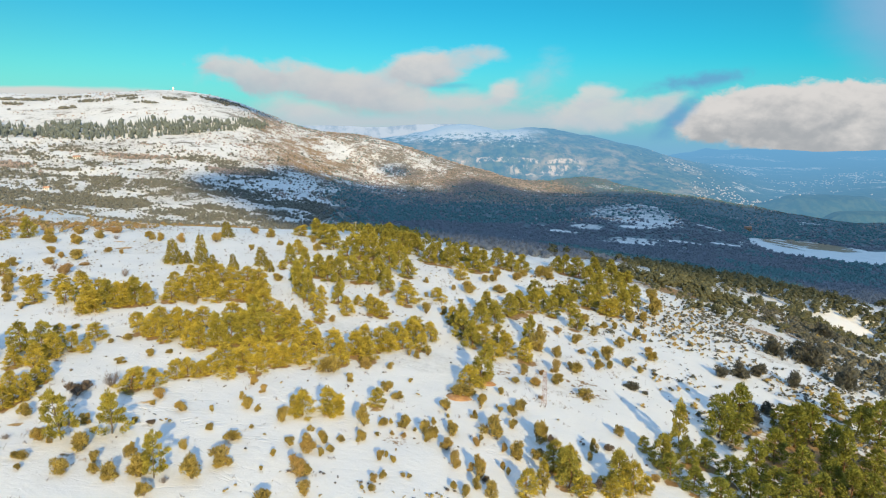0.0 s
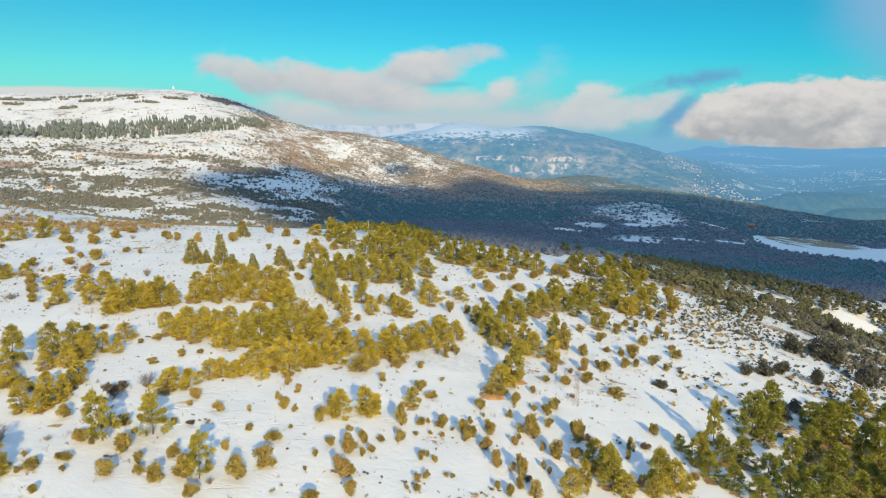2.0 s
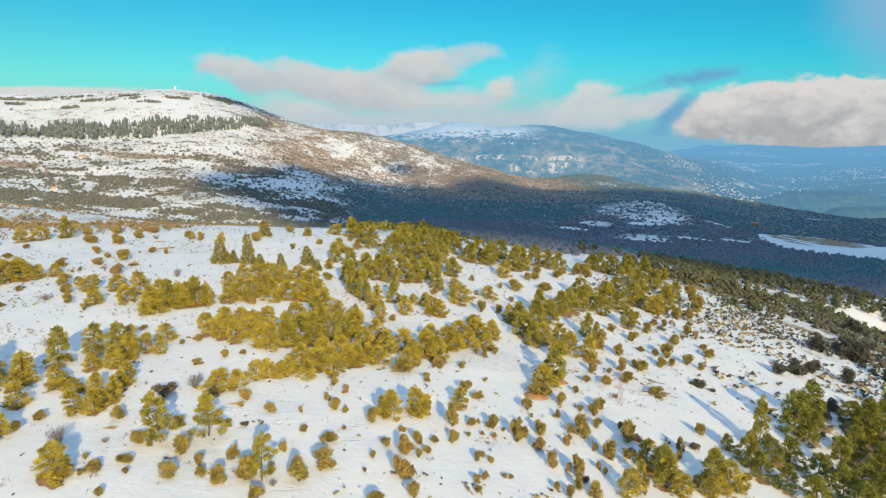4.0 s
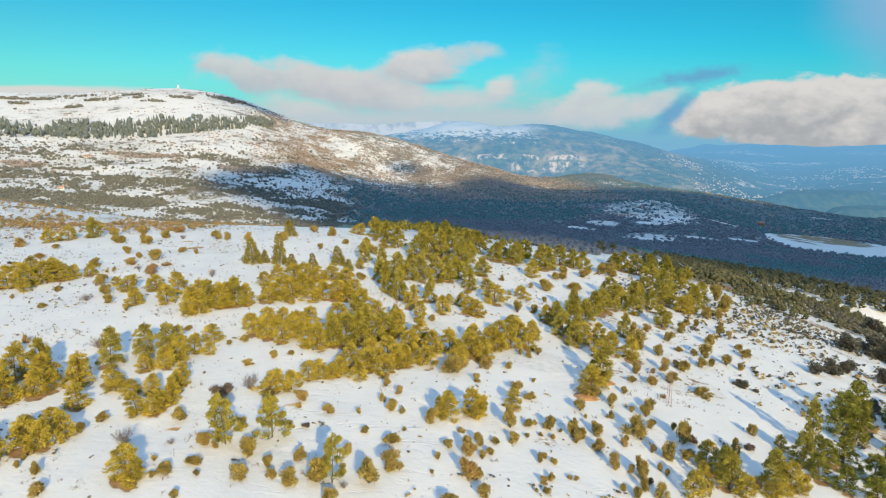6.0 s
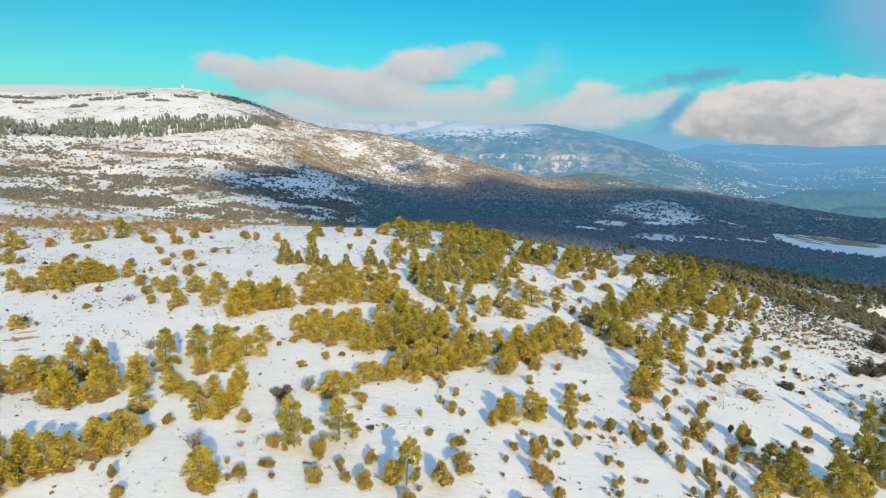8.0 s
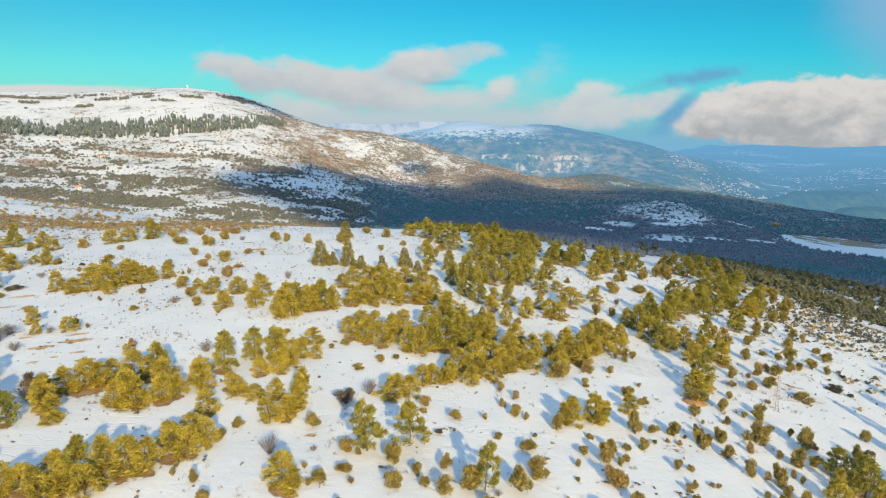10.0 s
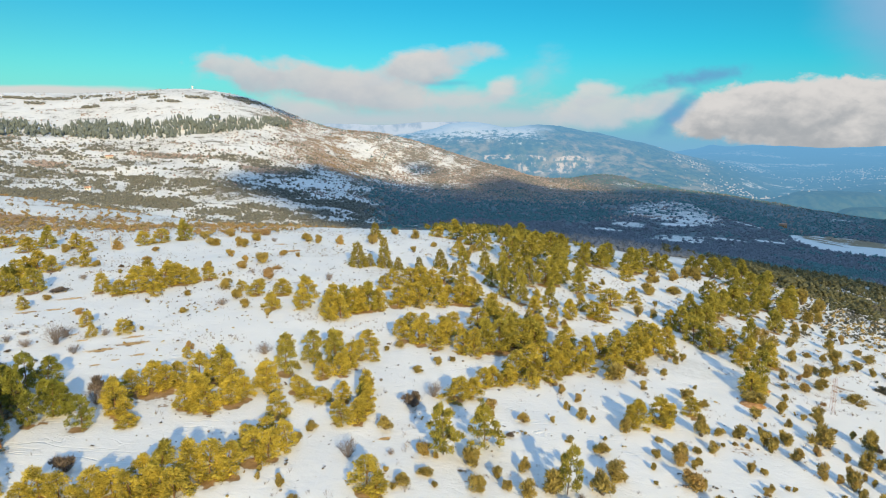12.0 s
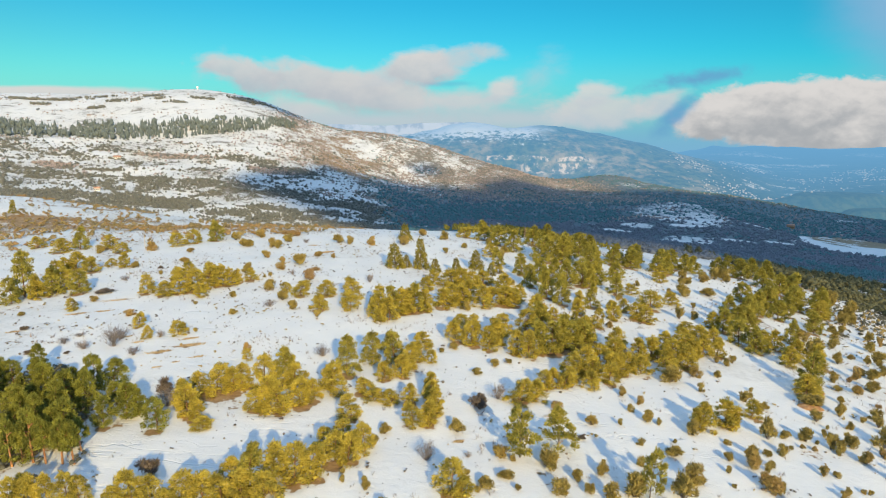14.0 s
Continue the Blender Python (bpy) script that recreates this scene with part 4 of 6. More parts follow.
def cover_of(x, y):
    """Snow cover (0 to 1) and how dry and straw-coloured the bare soil is (0 to 1)."""
    near = 1 - ramp(y, 225, 330)
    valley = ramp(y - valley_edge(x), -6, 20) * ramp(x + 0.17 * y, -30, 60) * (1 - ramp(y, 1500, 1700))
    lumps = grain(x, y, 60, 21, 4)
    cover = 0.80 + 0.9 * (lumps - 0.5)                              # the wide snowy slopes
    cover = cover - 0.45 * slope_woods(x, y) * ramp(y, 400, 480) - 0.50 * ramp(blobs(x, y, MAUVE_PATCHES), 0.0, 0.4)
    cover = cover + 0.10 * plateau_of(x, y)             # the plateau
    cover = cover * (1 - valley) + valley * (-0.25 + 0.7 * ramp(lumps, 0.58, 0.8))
    ridge = ramp(y, 900, 1040) * ramp(x + 0.2 * (y - 1200), -420, -330) * (1 - ramp(x, 230, 330))
    cover = cover * (1 - ridge) + ridge * (0.49 + 0.8 * (lumps - 0.5) + 1.1 * (grain(x, y, 15, 28, 3) - 0.5) - 0.36 * ramp(x, -130, 60) + 0.45 * ramp(blob(x, y, -212, 1250, 46, 80) + 0.8 * (grain(x, y, 34, 29, 3) - 0.5), 0.05, 0.5) + 0.12 * ramp(x, -250, -330))
    cover = np.maximum(cover, np.clip(clearing(x, y), 0, 1) * (0.62 + 0.9 * (lumps - 0.5)))
    cover = np.maximum(cover, 0.9 * ramp(blobs(x, y, SNOW_GLADES) + 0.5 * (lumps - 0.5), 0.15, 0.5))
    cover = np.maximum(cover, 1.1 * field_of(x, y))
    cover = cover - 1.0 * ramp(blob(x, y, 446, 762, 64, 60), 0.0, 0.3) * ramp(grain(x + y, y * 0.4, 14, 27, 2), 0.25, 0.5)
    cover = np.maximum(cover, ramp(blob(x, y, 158, 334, 46, 15, 20), 0, 0.4) * 1.1 + ramp(blob(x, y, 228, 345, 26, 18, 20), 0, 0.4) * 1.1)
    track = np.abs((x + 610) * 0.886 + (y - 850) * -0.464 + 8 * np.sin(y * 0.02))
    cover = np.maximum(cover, (1 - ramp(track, 3, 6)) * ramp(y, 600, 640) * (1 - ramp(y, 860, 900)))
    saddle = saddle_of(x, y)
    cover = cover * (1 - saddle) + saddle * (1.0 + 1.5 * (grain(x, y * 1.8, 16, 41, 4) - 0.5) - 0.50 * ramp(saddle_bands(x, y) + 0.5 * (grain(x, y, 9, 47, 3) - 0.5), 0.48, 0.64))
    white = 1.2 - 0.75 * ramp(y - 0.5 * x, 188, 215) * ramp(x, 50, 90) - 0.42 * ramp(x, 60, 120) * ramp(y, 130, 230) - 0.42 * ramp(grain(x, y * 1.5, 22, 51, 3), 0.60, 0.75)
    # bare floor under the groves; the western patch stands for shade among trunks
    white = white - 1.2 * ramp(blob(x, y, 78, 84, 34, 46, 15), 0.1, 0.5) - 1.4 * ramp(blob(x, y, -117, 78, 15, 20, 20), 0.1, 0.6)
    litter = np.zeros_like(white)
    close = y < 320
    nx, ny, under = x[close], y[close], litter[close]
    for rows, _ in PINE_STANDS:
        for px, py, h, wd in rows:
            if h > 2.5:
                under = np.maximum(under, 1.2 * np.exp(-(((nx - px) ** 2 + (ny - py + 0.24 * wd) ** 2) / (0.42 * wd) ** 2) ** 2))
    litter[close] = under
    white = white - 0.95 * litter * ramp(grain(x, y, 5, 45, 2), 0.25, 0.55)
    for px, py, h, wd in STRAW_PATCHES:
        if h <= max(0.75, 0.4 * wd):
            along, over = 0.9 * (x - px) + 0.42 * (y - py), 0.9 * (y - py) - 0.42 * (x - px)
            white = white - 0.85 * np.exp(-((along / (0.60 * wd)) ** 2 + (over / (0.20 * wd)) ** 2) ** 2)
    front = near * (1 - saddle) * (1 - ramp(y - valley_edge(x), -6, 20))
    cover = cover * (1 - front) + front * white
    dry = np.clip(0.85 * near + 0.9 * saddle + (0.18 + 0.27 * ramp(x, -330, -230)) * ridge + 0.4 * ramp(blob(x, y, -201, 1018, 45, 100), 0, 0.5) + 0.8 * ramp(blob(x, y, 446, 762, 64, 60), 0, 0.3) + 0.42 * (1 - valley), 0, 1)
    return np.clip(cover, -0.3, 1.25), dry


# ---- the ground ----
def build_ground():
    far = np.concatenate([np.linspace(-260, 20, 12), np.geomspace(80, 470, 300) - 55, np.geomspace(418, 2350, 330)])
    lean = np.concatenate([np.linspace(-2.6, -1.12, 16), np.linspace(-1.1, 0.9, 540), np.linspace(0.93, 2.2, 16)])
    ys = np.repeat(far[:, None], len(lean), 1)
    xs = lean[None] * (np.maximum(ys, 20) + 45) - 25 * (1 - ramp(ys, 60, 500))
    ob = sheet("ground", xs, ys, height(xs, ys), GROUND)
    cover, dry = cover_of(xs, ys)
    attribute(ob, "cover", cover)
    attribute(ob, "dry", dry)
    return tagged(ob, "snow-covered mountain land with bare brown soil and grass", "ground", kind="structure")


build_ground()


# ---- the far backdrop ----
FAR_CREST = [(-771, 3900, -70), (-460, 3900, -36), (-322, 3900, -6), (-151, 3900, 31), (123, 3900, 75), (260, 3900, 62), (397, 3900, 41), (568, 3900, 55), (740, 3900, 31),
             (947, 3900, -16), (1141, 3850, -59), (1313, 3750, -102), (1475, 3650, -156), (1608, 3500, -231), (1752, 3400, -305)]
FAR_FOOT = [(-474, 2900, -139), (-216, 2900, -151), (165, 2800, -207), (540, 2800, -219), (917, 2800, -257), (1252, 2700, -307), (1622, 2700, -356), (2111, 2700, -368),
            (-400, 2300, -200), (800, 2300, -290), (1700, 2300, -380)]
CLIFF = [(48, 3400, -86), (349, 3400, -95), (620, 3400, -109), (47, 3300, -149), (340, 3300, -169), (633, 3300, -178)]
PLAIN = [(1933, 4700, -101), (2556, 4700, -109), (3801, 4700, -109), (2060, 4100, -212), (2606, 4100, -212), (2025, 3400, -305), (2477, 3400, -275), (3300, 4100, -212), (3000, 3000, -330)]
REAR = [(-700, 4350, -90), (100, 4300, -20), (600, 4300, -40), (1000, 4300, -110), (1400, 4250, -170)]
FAR_SHAPE = Landform(FAR_CREST + FAR_FOOT + CLIFF + PLAIN + REAR, 0.0, -0.3, 0.95, 2200.0, 0.00002)


def mountain_colours(n, place):
    sep = n.tree.nodes.new("ShaderNodeSeparateXYZ")
    n.link(place, sep.inputs[0])
    patch, fine = n.noise(place, 0.0045, 9.0, 0.66, 0.4), n.noise(place, 0.03, 5.0, 0.7)
    open_land = n.smooth(n.math("DIVIDE", sep.outputs[0], sep.outputs[1]), 0.36, 0.46)          # the plain beyond the mountain's foot
    wood = n.mix(n.math("MULTIPLY", n.smooth(fine, 0.42, 0.60), n.math("MULTIPLY_ADD", open_land, -0.6, 1.0)), (0.035, 0.085, 0.095), (0.13, 0.17, 0.115))
    meadow = n.math("MULTIPLY", n.smooth(patch, 0.47, 0.60), n.smooth(n.noise(place, 0.018, 6.0, 0.7), 0.40, 0.58))
    wood = n.mix(n.math("MULTIPLY", meadow, n.math("MULTIPLY_ADD", open_land, -0.85, 0.9)), wood, (0.42, 0.33, 0.21))
    # towns and fields in long strips over the plain
    strip = n.noise(n.node("ShaderNodeMapping", i_0=place, i_3=(0.22, 1.0, 1.0)), 0.0075, 6.0, 0.62)
    built = n.math("MULTIPLY", n.smooth(strip, 0.555, 0.62), n.smooth(n.noise(place, 0.035, 3.0, 0.8), 0.46, 0.56))
    wood = n.mix(n.math("MULTIPLY", n.math("MULTIPLY", built, open_land), n.smooth(sep.outputs[1], 3150.0, 3500.0)), wood, (0.95, 0.86, 0.76))
    # two storeys of pale cliffs with ribs and gullies
    ribs = n.noise(n.node("ShaderNodeMapping", i_0=place, i_3=(1.0, 1.0, 0.28)), 0.030, 6.0, 0.70)
    rock = n.mix(n.smooth(ribs, 0.43, 0.53), (0.13, 0.16, 0.16), (0.80, 0.64, 0.50))
    level = n.math("ADD", sep.outputs[2], n.math("MULTIPLY", n.math("SUBTRACT", patch, 0.5), 85.0))
    upper = n.math("MULTIPLY", n.smooth(level, -136.0, -126.0), n.smooth(level, -104.0, -112.0))
    lower = n.math("MULTIPLY", n.math("MULTIPLY", n.smooth(level, -198.0, -184.0), n.smooth(level, -138.0, -150.0)), n.smooth(sep.outputs[0], 300.0, 400.0))
    band = n.math("MULTIPLY", n.math("MAXIMUM", upper, lower), n.math("MULTIPLY", n.smooth(sep.outputs[0], -60.0, 20.0), n.smooth(sep.outputs[0], 780.0, 700.0)))
    wood = n.mix(n.math("MULTIPLY", band, n.smooth(n.noise(place, 0.013, 5.0, 0.65), 0.44, 0.52)), wood, rock)
    high = n.smooth(n.math("ADD", sep.outputs[2], n.math("MULTIPLY", n.math("SUBTRACT", fine, 0.5), 270.0)), -26.0, 16.0)
    # snow ends eastward; dark wood stands in for cloud shade on the crest
    west = n.smooth(n.math("MULTIPLY_ADD", n.math("SUBTRACT", patch, 0.5), 400.0, sep.outputs[0]), 600.0, 430.0)
    return n.mix(n.math("MULTIPLY", high, west), wood, (0.88, 0.87, 0.87))


def snow_peaks(n, place):
    return n.mix(n.smooth(n.noise(place, 0.008, 5.0, 0.7), 0.4, 0.55), (0.3, 0.35, 0.42), (0.75, 0.75, 0.78))


def far_height(xs, ys):
    zs = FAR_SHAPE(xs, ys)
    steep = ramp(zs, -280, -60)
    zs = zs + steep * (46 * (np.abs(grain(xs + 0.3 * ys, ys, 420, 61, 4) - 0.5)) + 26 * (grain(xs, ys, 150, 63, 4) - 0.5))
    cliff = ramp(blob(xs, ys, 330, 3330, 480, 260), 0.0, 0.4)
    zs = zs + cliff * 45 * (ramp(zs + 40 * grain(xs, ys, 180, 67, 3), -128, -112) - 0.5)
    bluff = ramp(blob(xs, ys, 1830, 3020, 360, 190) * (0.5 + grain(xs, ys, 110, 65, 5)), 0.0, 0.6)      # a dark wooded bluff and a nearer green hill
    green = ramp(blob(xs, ys, 1720, 2460, 340, 140) * (0.6 + 0.8 * grain(xs, ys, 90, 66, 4)), 0.0, 0.6)
    return zs + 70 * bluff + 100 * green - 10


def build_backdrop():
    far, lean = np.geomspace(2310, 4720, 260), np.linspace(-0.27, 0.92, 420)
    ys = np.repeat(far[:, None], len(lean), 1)
    xs = lean[None] * ys
    zs = far_height(xs, ys)
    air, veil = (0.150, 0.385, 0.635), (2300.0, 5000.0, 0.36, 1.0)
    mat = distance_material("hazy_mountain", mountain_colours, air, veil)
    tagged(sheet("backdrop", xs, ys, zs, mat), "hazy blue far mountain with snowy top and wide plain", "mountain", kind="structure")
    # the pale houses of the towns below the mountain
    rng = np.random.default_rng(171)
    y = rng.uniform(2600, 4200, 9000)
    x = y * rng.uniform(0.28, 0.80, 9000)
    near_town = ramp(blobs(x, y, [(1440, 3200, 190, 300), (1290, 3080, 150, 240), (1310, 3520, 130, 160), (1640, 3150, 130, 160), (2250, 3750, 500, 120), (2700, 3950, 500, 130), (1800, 3900, 240, 90)])
                     + 0.7 * (grain(x, y, 110, 173, 3) - 0.5), 0.1, 0.6)
    pick = rng.uniform(0, 1, 9000) < 0.40 * near_town + 0.012
    x, y = x[pick], y[pick]
    z = far_height(x, y)
    half, deep, tall = 1.6 + 3.6 * rng.uniform(0, 1, len(x)) ** 2, rng.uniform(2.0, 4.0, len(x)), rng.uniform(2.2, 4.5, len(x))
    corner = np.array([(-1, -1, 0), (1, -1, 0), (1, 1, 0), (-1, 1, 0), (-1, -1, 1), (1, -1, 1), (1, 1, 1), (-1, 1, 1), (-1, 0, 1.4), (1, 0, 1.4)], float)
    face = np.array([(0, 1, 5), (0, 5, 4), (1, 2, 6), (1, 6, 5), (2, 3, 7), (2, 7, 6), (3, 0, 4), (3, 4, 7), (4, 5, 9), (4, 9, 8), (6, 7, 8), (6, 8, 9), (4, 8, 7), (5, 6, 9)])
    v = corner[None] * np.stack([half, deep, tall], -1)[:, None] + np.stack([x, y, z - 1.0], -1)[:, None]
    me = mesh_from("far_town", v.reshape(-1, 3), (face[None] + (np.arange(len(x)) * 10)[:, None, None]).reshape(-1, 3))
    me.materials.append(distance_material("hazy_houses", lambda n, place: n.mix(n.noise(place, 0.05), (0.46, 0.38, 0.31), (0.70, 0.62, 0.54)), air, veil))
    tagged(new("far_town", me), "pale houses scattered over the hazy valley", "houses", kind="stuff")
    # snow peaks behind it
    lean = np.linspace(-0.42, 0.02, 160)
    rows = np.linspace(0, 1, 12)
    xs = lean[None] * np.full((12, 1), 4720.0)
    crest = 40 + 55 * grain(xs, 0 * xs, 420, 71, 4) + 10
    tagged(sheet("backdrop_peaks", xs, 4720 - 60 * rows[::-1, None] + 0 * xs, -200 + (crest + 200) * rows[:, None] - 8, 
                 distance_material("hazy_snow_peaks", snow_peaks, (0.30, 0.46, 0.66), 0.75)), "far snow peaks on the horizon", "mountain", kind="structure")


build_backdrop()


# ---- unseen clouds added to throw shade on the land ----
# outlines on the plan of the shade that each cloud is cut to throw
VALLEY_SHADE = [(-315, 775), (-331, 820), (-322, 862), (-292, 905), (-266, 935), (-255, 1008), (-230, 1030), (-188, 915), (-150, 905), (-134, 960), (-125, 1030), (-88, 1060), (-55, 1140),
                (-5, 1085), (24, 1140), (55, 1200), (87, 1185), (118, 1172), (155, 1140), (215, 1225), (330, 1300), (560, 1180), (900, 1500), (1500, 900), (1000, 420), (520, 470), (400, 425),
                (254, 400), (210, 436), (155, 436), (110, 376), (70, 298), (25, 254), (-15, 250), (-60, 320), (-110, 470), (-135, 600), (-185, 665), (-215, 700), (-262, 735)]
SUMMIT_SHADE = [(-500, 1352), (-470, 1336), (-425, 1340), (-385, 1352), (-345, 1372), (-350, 1410), (-400, 1440), (-460, 1440), (-500, 1400)]
RIDGE_SHADE = [(-128, 1205), (-105, 1235), (-75, 1240), (-52, 1222), (-62, 1198), (-100, 1188)]


def build_shade_cloud(outline, rough, label):
    lift = TO_SUN * (1050.0 / TO_SUN.z)
    bm = bmesh.new()
    ring = []
    for i, (x, y) in enumerate(outline):
        x2, y2 = outline[(i + 1) % len(outline)]
        for k in range(14):
            px, py = x + (x2 - x) * k / 14, y + (y2 - y) * k / 14
            wob = rough * (noise.noise((px * 0.02, py * 0.02, 1)) + 0.5 * noise.noise((px * 0.06, py * 0.06, 4)))
            gx, gy = px + wob, py - wob
            ring.append((gx + lift.x, gy + lift.y, float(height(gx, gy)) + lift.z))
    low = [bm.verts.new(p) for p in ring]
    mid = Vector((sum(p[0] for p in ring) / len(ring), sum(p[1] for p in ring) / len(ring), 0))
    top = []
    for p in ring:
        q = mid + (Vector(p) - mid) * 0.98
        thick = TO_SUN * ((60 + 25 * noise.noise((p[0] * 0.01, p[1] * 0.01, 2))) / TO_SUN.z)
        top.append(bm.verts.new((q.x + thick.x, q.y + thick.y, p[2] + thick.z)))
    for i in range(len(ring)):
        j = (i + 1) % len(ring)
        bm.faces.new((low[i], low[j], top[j], top[i]))
    bmesh.ops.triangulate(bm, faces=[bm.faces.new(top), bm.faces.new(low[::-1])])
    me = bpy.data.meshes.new("cloud")
    bm.to_mesh(me)
    bm.free()
    me.materials.append(CLOUD_WHITE)
    tagged(new("cloud", me), label, "cloud", kind="structure")


CLOUD_WHITE, cloud_nodes, cloud_shader = material("cloud_white")
put(cloud_nodes, cloud_shader, cloud_nodes.mix(cloud_nodes.noise(cloud_nodes.node("ShaderNodeNewGeometry", 0), 0.01), (0.85, 0.85, 0.86), (0.95, 0.95, 0.95)), 1.0)
build_shade_cloud(VALLEY_SHADE, 20, "unseen cloud shaped to shade the valley")
build_shade_cloud(SUMMIT_SHADE, 8, "small unseen cloud shaped to shade the summit")
build_shade_cloud(RIDGE_SHADE, 6, "small unseen cloud shaped to shade the ridge")


# ---- far woods and scrub ----
def lump_low(seed):
    bm = bmesh.new()
    bmesh.ops.create_icosphere(bm, subdivisions=1, radius=0.5)
    rng = np.random.default_rng(seed)
    verts = np.array([v.co[:] for v in bm.verts]) * rng.uniform(0.65, 1.25, (len(bm.verts), 1)) + (0, 0, 0.38)
    faces = np.array([[v.index for v in f.verts] for f in bm.faces])
    bm.free()
    return verts, faces


def knob_low(seed):
    """A far bush of eight uneven faces."""
    rng = np.random.default_rng(seed)
    v = np.array([(0.5, 0, 0), (0, 0.5, 0), (-0.5, 0, 0), (0, -0.5, 0), (0, 0, 0.55), (0, 0, -0.4)]) * rng.uniform(0.6, 1.3, (6, 1)) + (0, 0, 0.3)
    return v, np.array([(0, 1, 4), (1, 2, 4), (2, 3, 4), (3, 0, 4), (1, 0, 5), (2, 1, 5), (3, 2, 5), (0, 3, 5)])


def ragged_low(seed, count=22):
    """A low lump with sprays that stand off it."""
    rng = np.random.default_rng(seed)
    v, f = knob_low(seed)
    way = rng.normal(size=(count, 3)) + (0, 0, 0.3)
    way = way / np.linalg.norm(way, axis=1)[:, None]
    side = np.cross(way, rng.normal(size=(count, 3))) * 0.09
    root, tip = way * 0.33 + (0, 0, 0.38), way * rng.uniform(0.45, 0.72, (count, 1)) + (0, 0, 0.42)
    spray = np.stack([root - side, root + side, tip], 1).reshape(-1, 3)
    return np.concatenate([v, spray]), np.concatenate([f, np.arange(3 * count).reshape(-1, 3) + len(v)])


def scatter(name, shapes, x, y, size, wide, mat, label, category, sink=0.05, group="", smooth=False):
    """Many plants as one object: shapes are chosen in turn, turned and scaled at random, and stand on the ground."""
    rng = np.random.default_rng(len(x))
    z = height(x, y)
    all_v, all_f, base = [], [], 0
    for i, (v, f) in enumerate(shapes):
        pick = np.arange(len(x)) % len(shapes) == i
        if not pick.any():
            continue
        a, s, wd = rng.uniform(0, 6.283, pick.sum()), size[pick], (size * wide)[pick] * rng.uniform(0.8, 1.2, pick.sum())
        c, d = np.cos(a)[:, None], np.sin(a)[:, None]
        px = (v[:, 0] * c - v[:, 1] * d) * wd[:, None] + x[pick][:, None]
        py = (v[:, 0] * d + v[:, 1] * c) * wd[:, None] + y[pick][:, None]
        pz = (v[:, 2] - sink) * s[:, None] + z[pick][:, None]
        all_v.append(np.stack([px, py, pz], -1).reshape(-1, 3))
        all_f.append((f[None] + (np.arange(pick.sum()) * len(v))[:, None, None] + base).reshape(-1, 3))
        base += pick.sum() * len(v)
    me = mesh_from(name, np.concatenate(all_v), np.concatenate(all_f), smooth)
    me.materials.append(mat)
    return tagged(new(name, me), label, category, group, "stuff")


def candidates(count, seed, near=430.0, far=1650.0):
    rng = np.random.default_rng(seed)
    y = np.exp(rng.uniform(math.log(near), math.log(far), count))
    x = rng.uniform(-0.95, 0.82, count) * y
    return x, y, rng.uniform(0, 1, count), rng


def puff_low(seed, count=7):
    """A far round bush: an uneven lump with sprays that break its outline."""
    rng = np.random.default_rng(seed)
    v, f = lump_low(seed * 7)
    v = (v - (0, 0, 0.38)) * rng.uniform(0.55, 0.8) + (0, 0, 0.62 + rng.uniform(-0.05, 0.05))
    way = rng.normal(size=(count, 3)) + (0, 0, 0.6)
    way = way / np.linalg.norm(way, axis=1)[:, None]
    side = np.cross(way, rng.normal(size=(count, 3))) * 0.10
    root, tip = way * 0.22 + (0, 0, 0.5), way * rng.uniform(0.42, 0.58, (count, 1)) + (0, 0, 0.52)
    spray = np.stack([root - side, root + side, tip], 1).reshape(-1, 3)
    return np.concatenate([v, spray]), np.concatenate([f, np.arange(3 * count).reshape(-1, 3) + len(v)])


def spruce_low(seed):
    """A far pointed conifer: five ragged tiers of branches."""
    rng = np.random.default_rng(seed)
    verts, faces = [], []
    for k in range(5):
        z, r, at = 0.03 + 0.17 * k + rng.uniform(-0.02, 0.02), 0.25 * (1 - k / 6.2), len(verts)
        for n in range(7):
            a, q = n * 0.8976 + k * 0.5, r * rng.uniform(0.65, 1.25)
            verts.append((q * math.cos(a), q * math.sin(a), z + rng.uniform(-0.03, 0.03)))
        verts.append((rng.normal(0, 0.012), rng.normal(0, 0.012), min(1.0, z + 0.36)))
        faces += [(at + n, at + (n + 1) % 7, at + 7) for n in range(7)]
    return np.array(verts), np.array(faces)


def belt_line(x):
    """The line of the planted conifer belt below the plateau."""
    return np.interp(x, [-1000, -720, -650, -605, -523, -463, -403, -353], [1040, 1034, 1055, 1052, 1052, 1086, 1135, 1236])


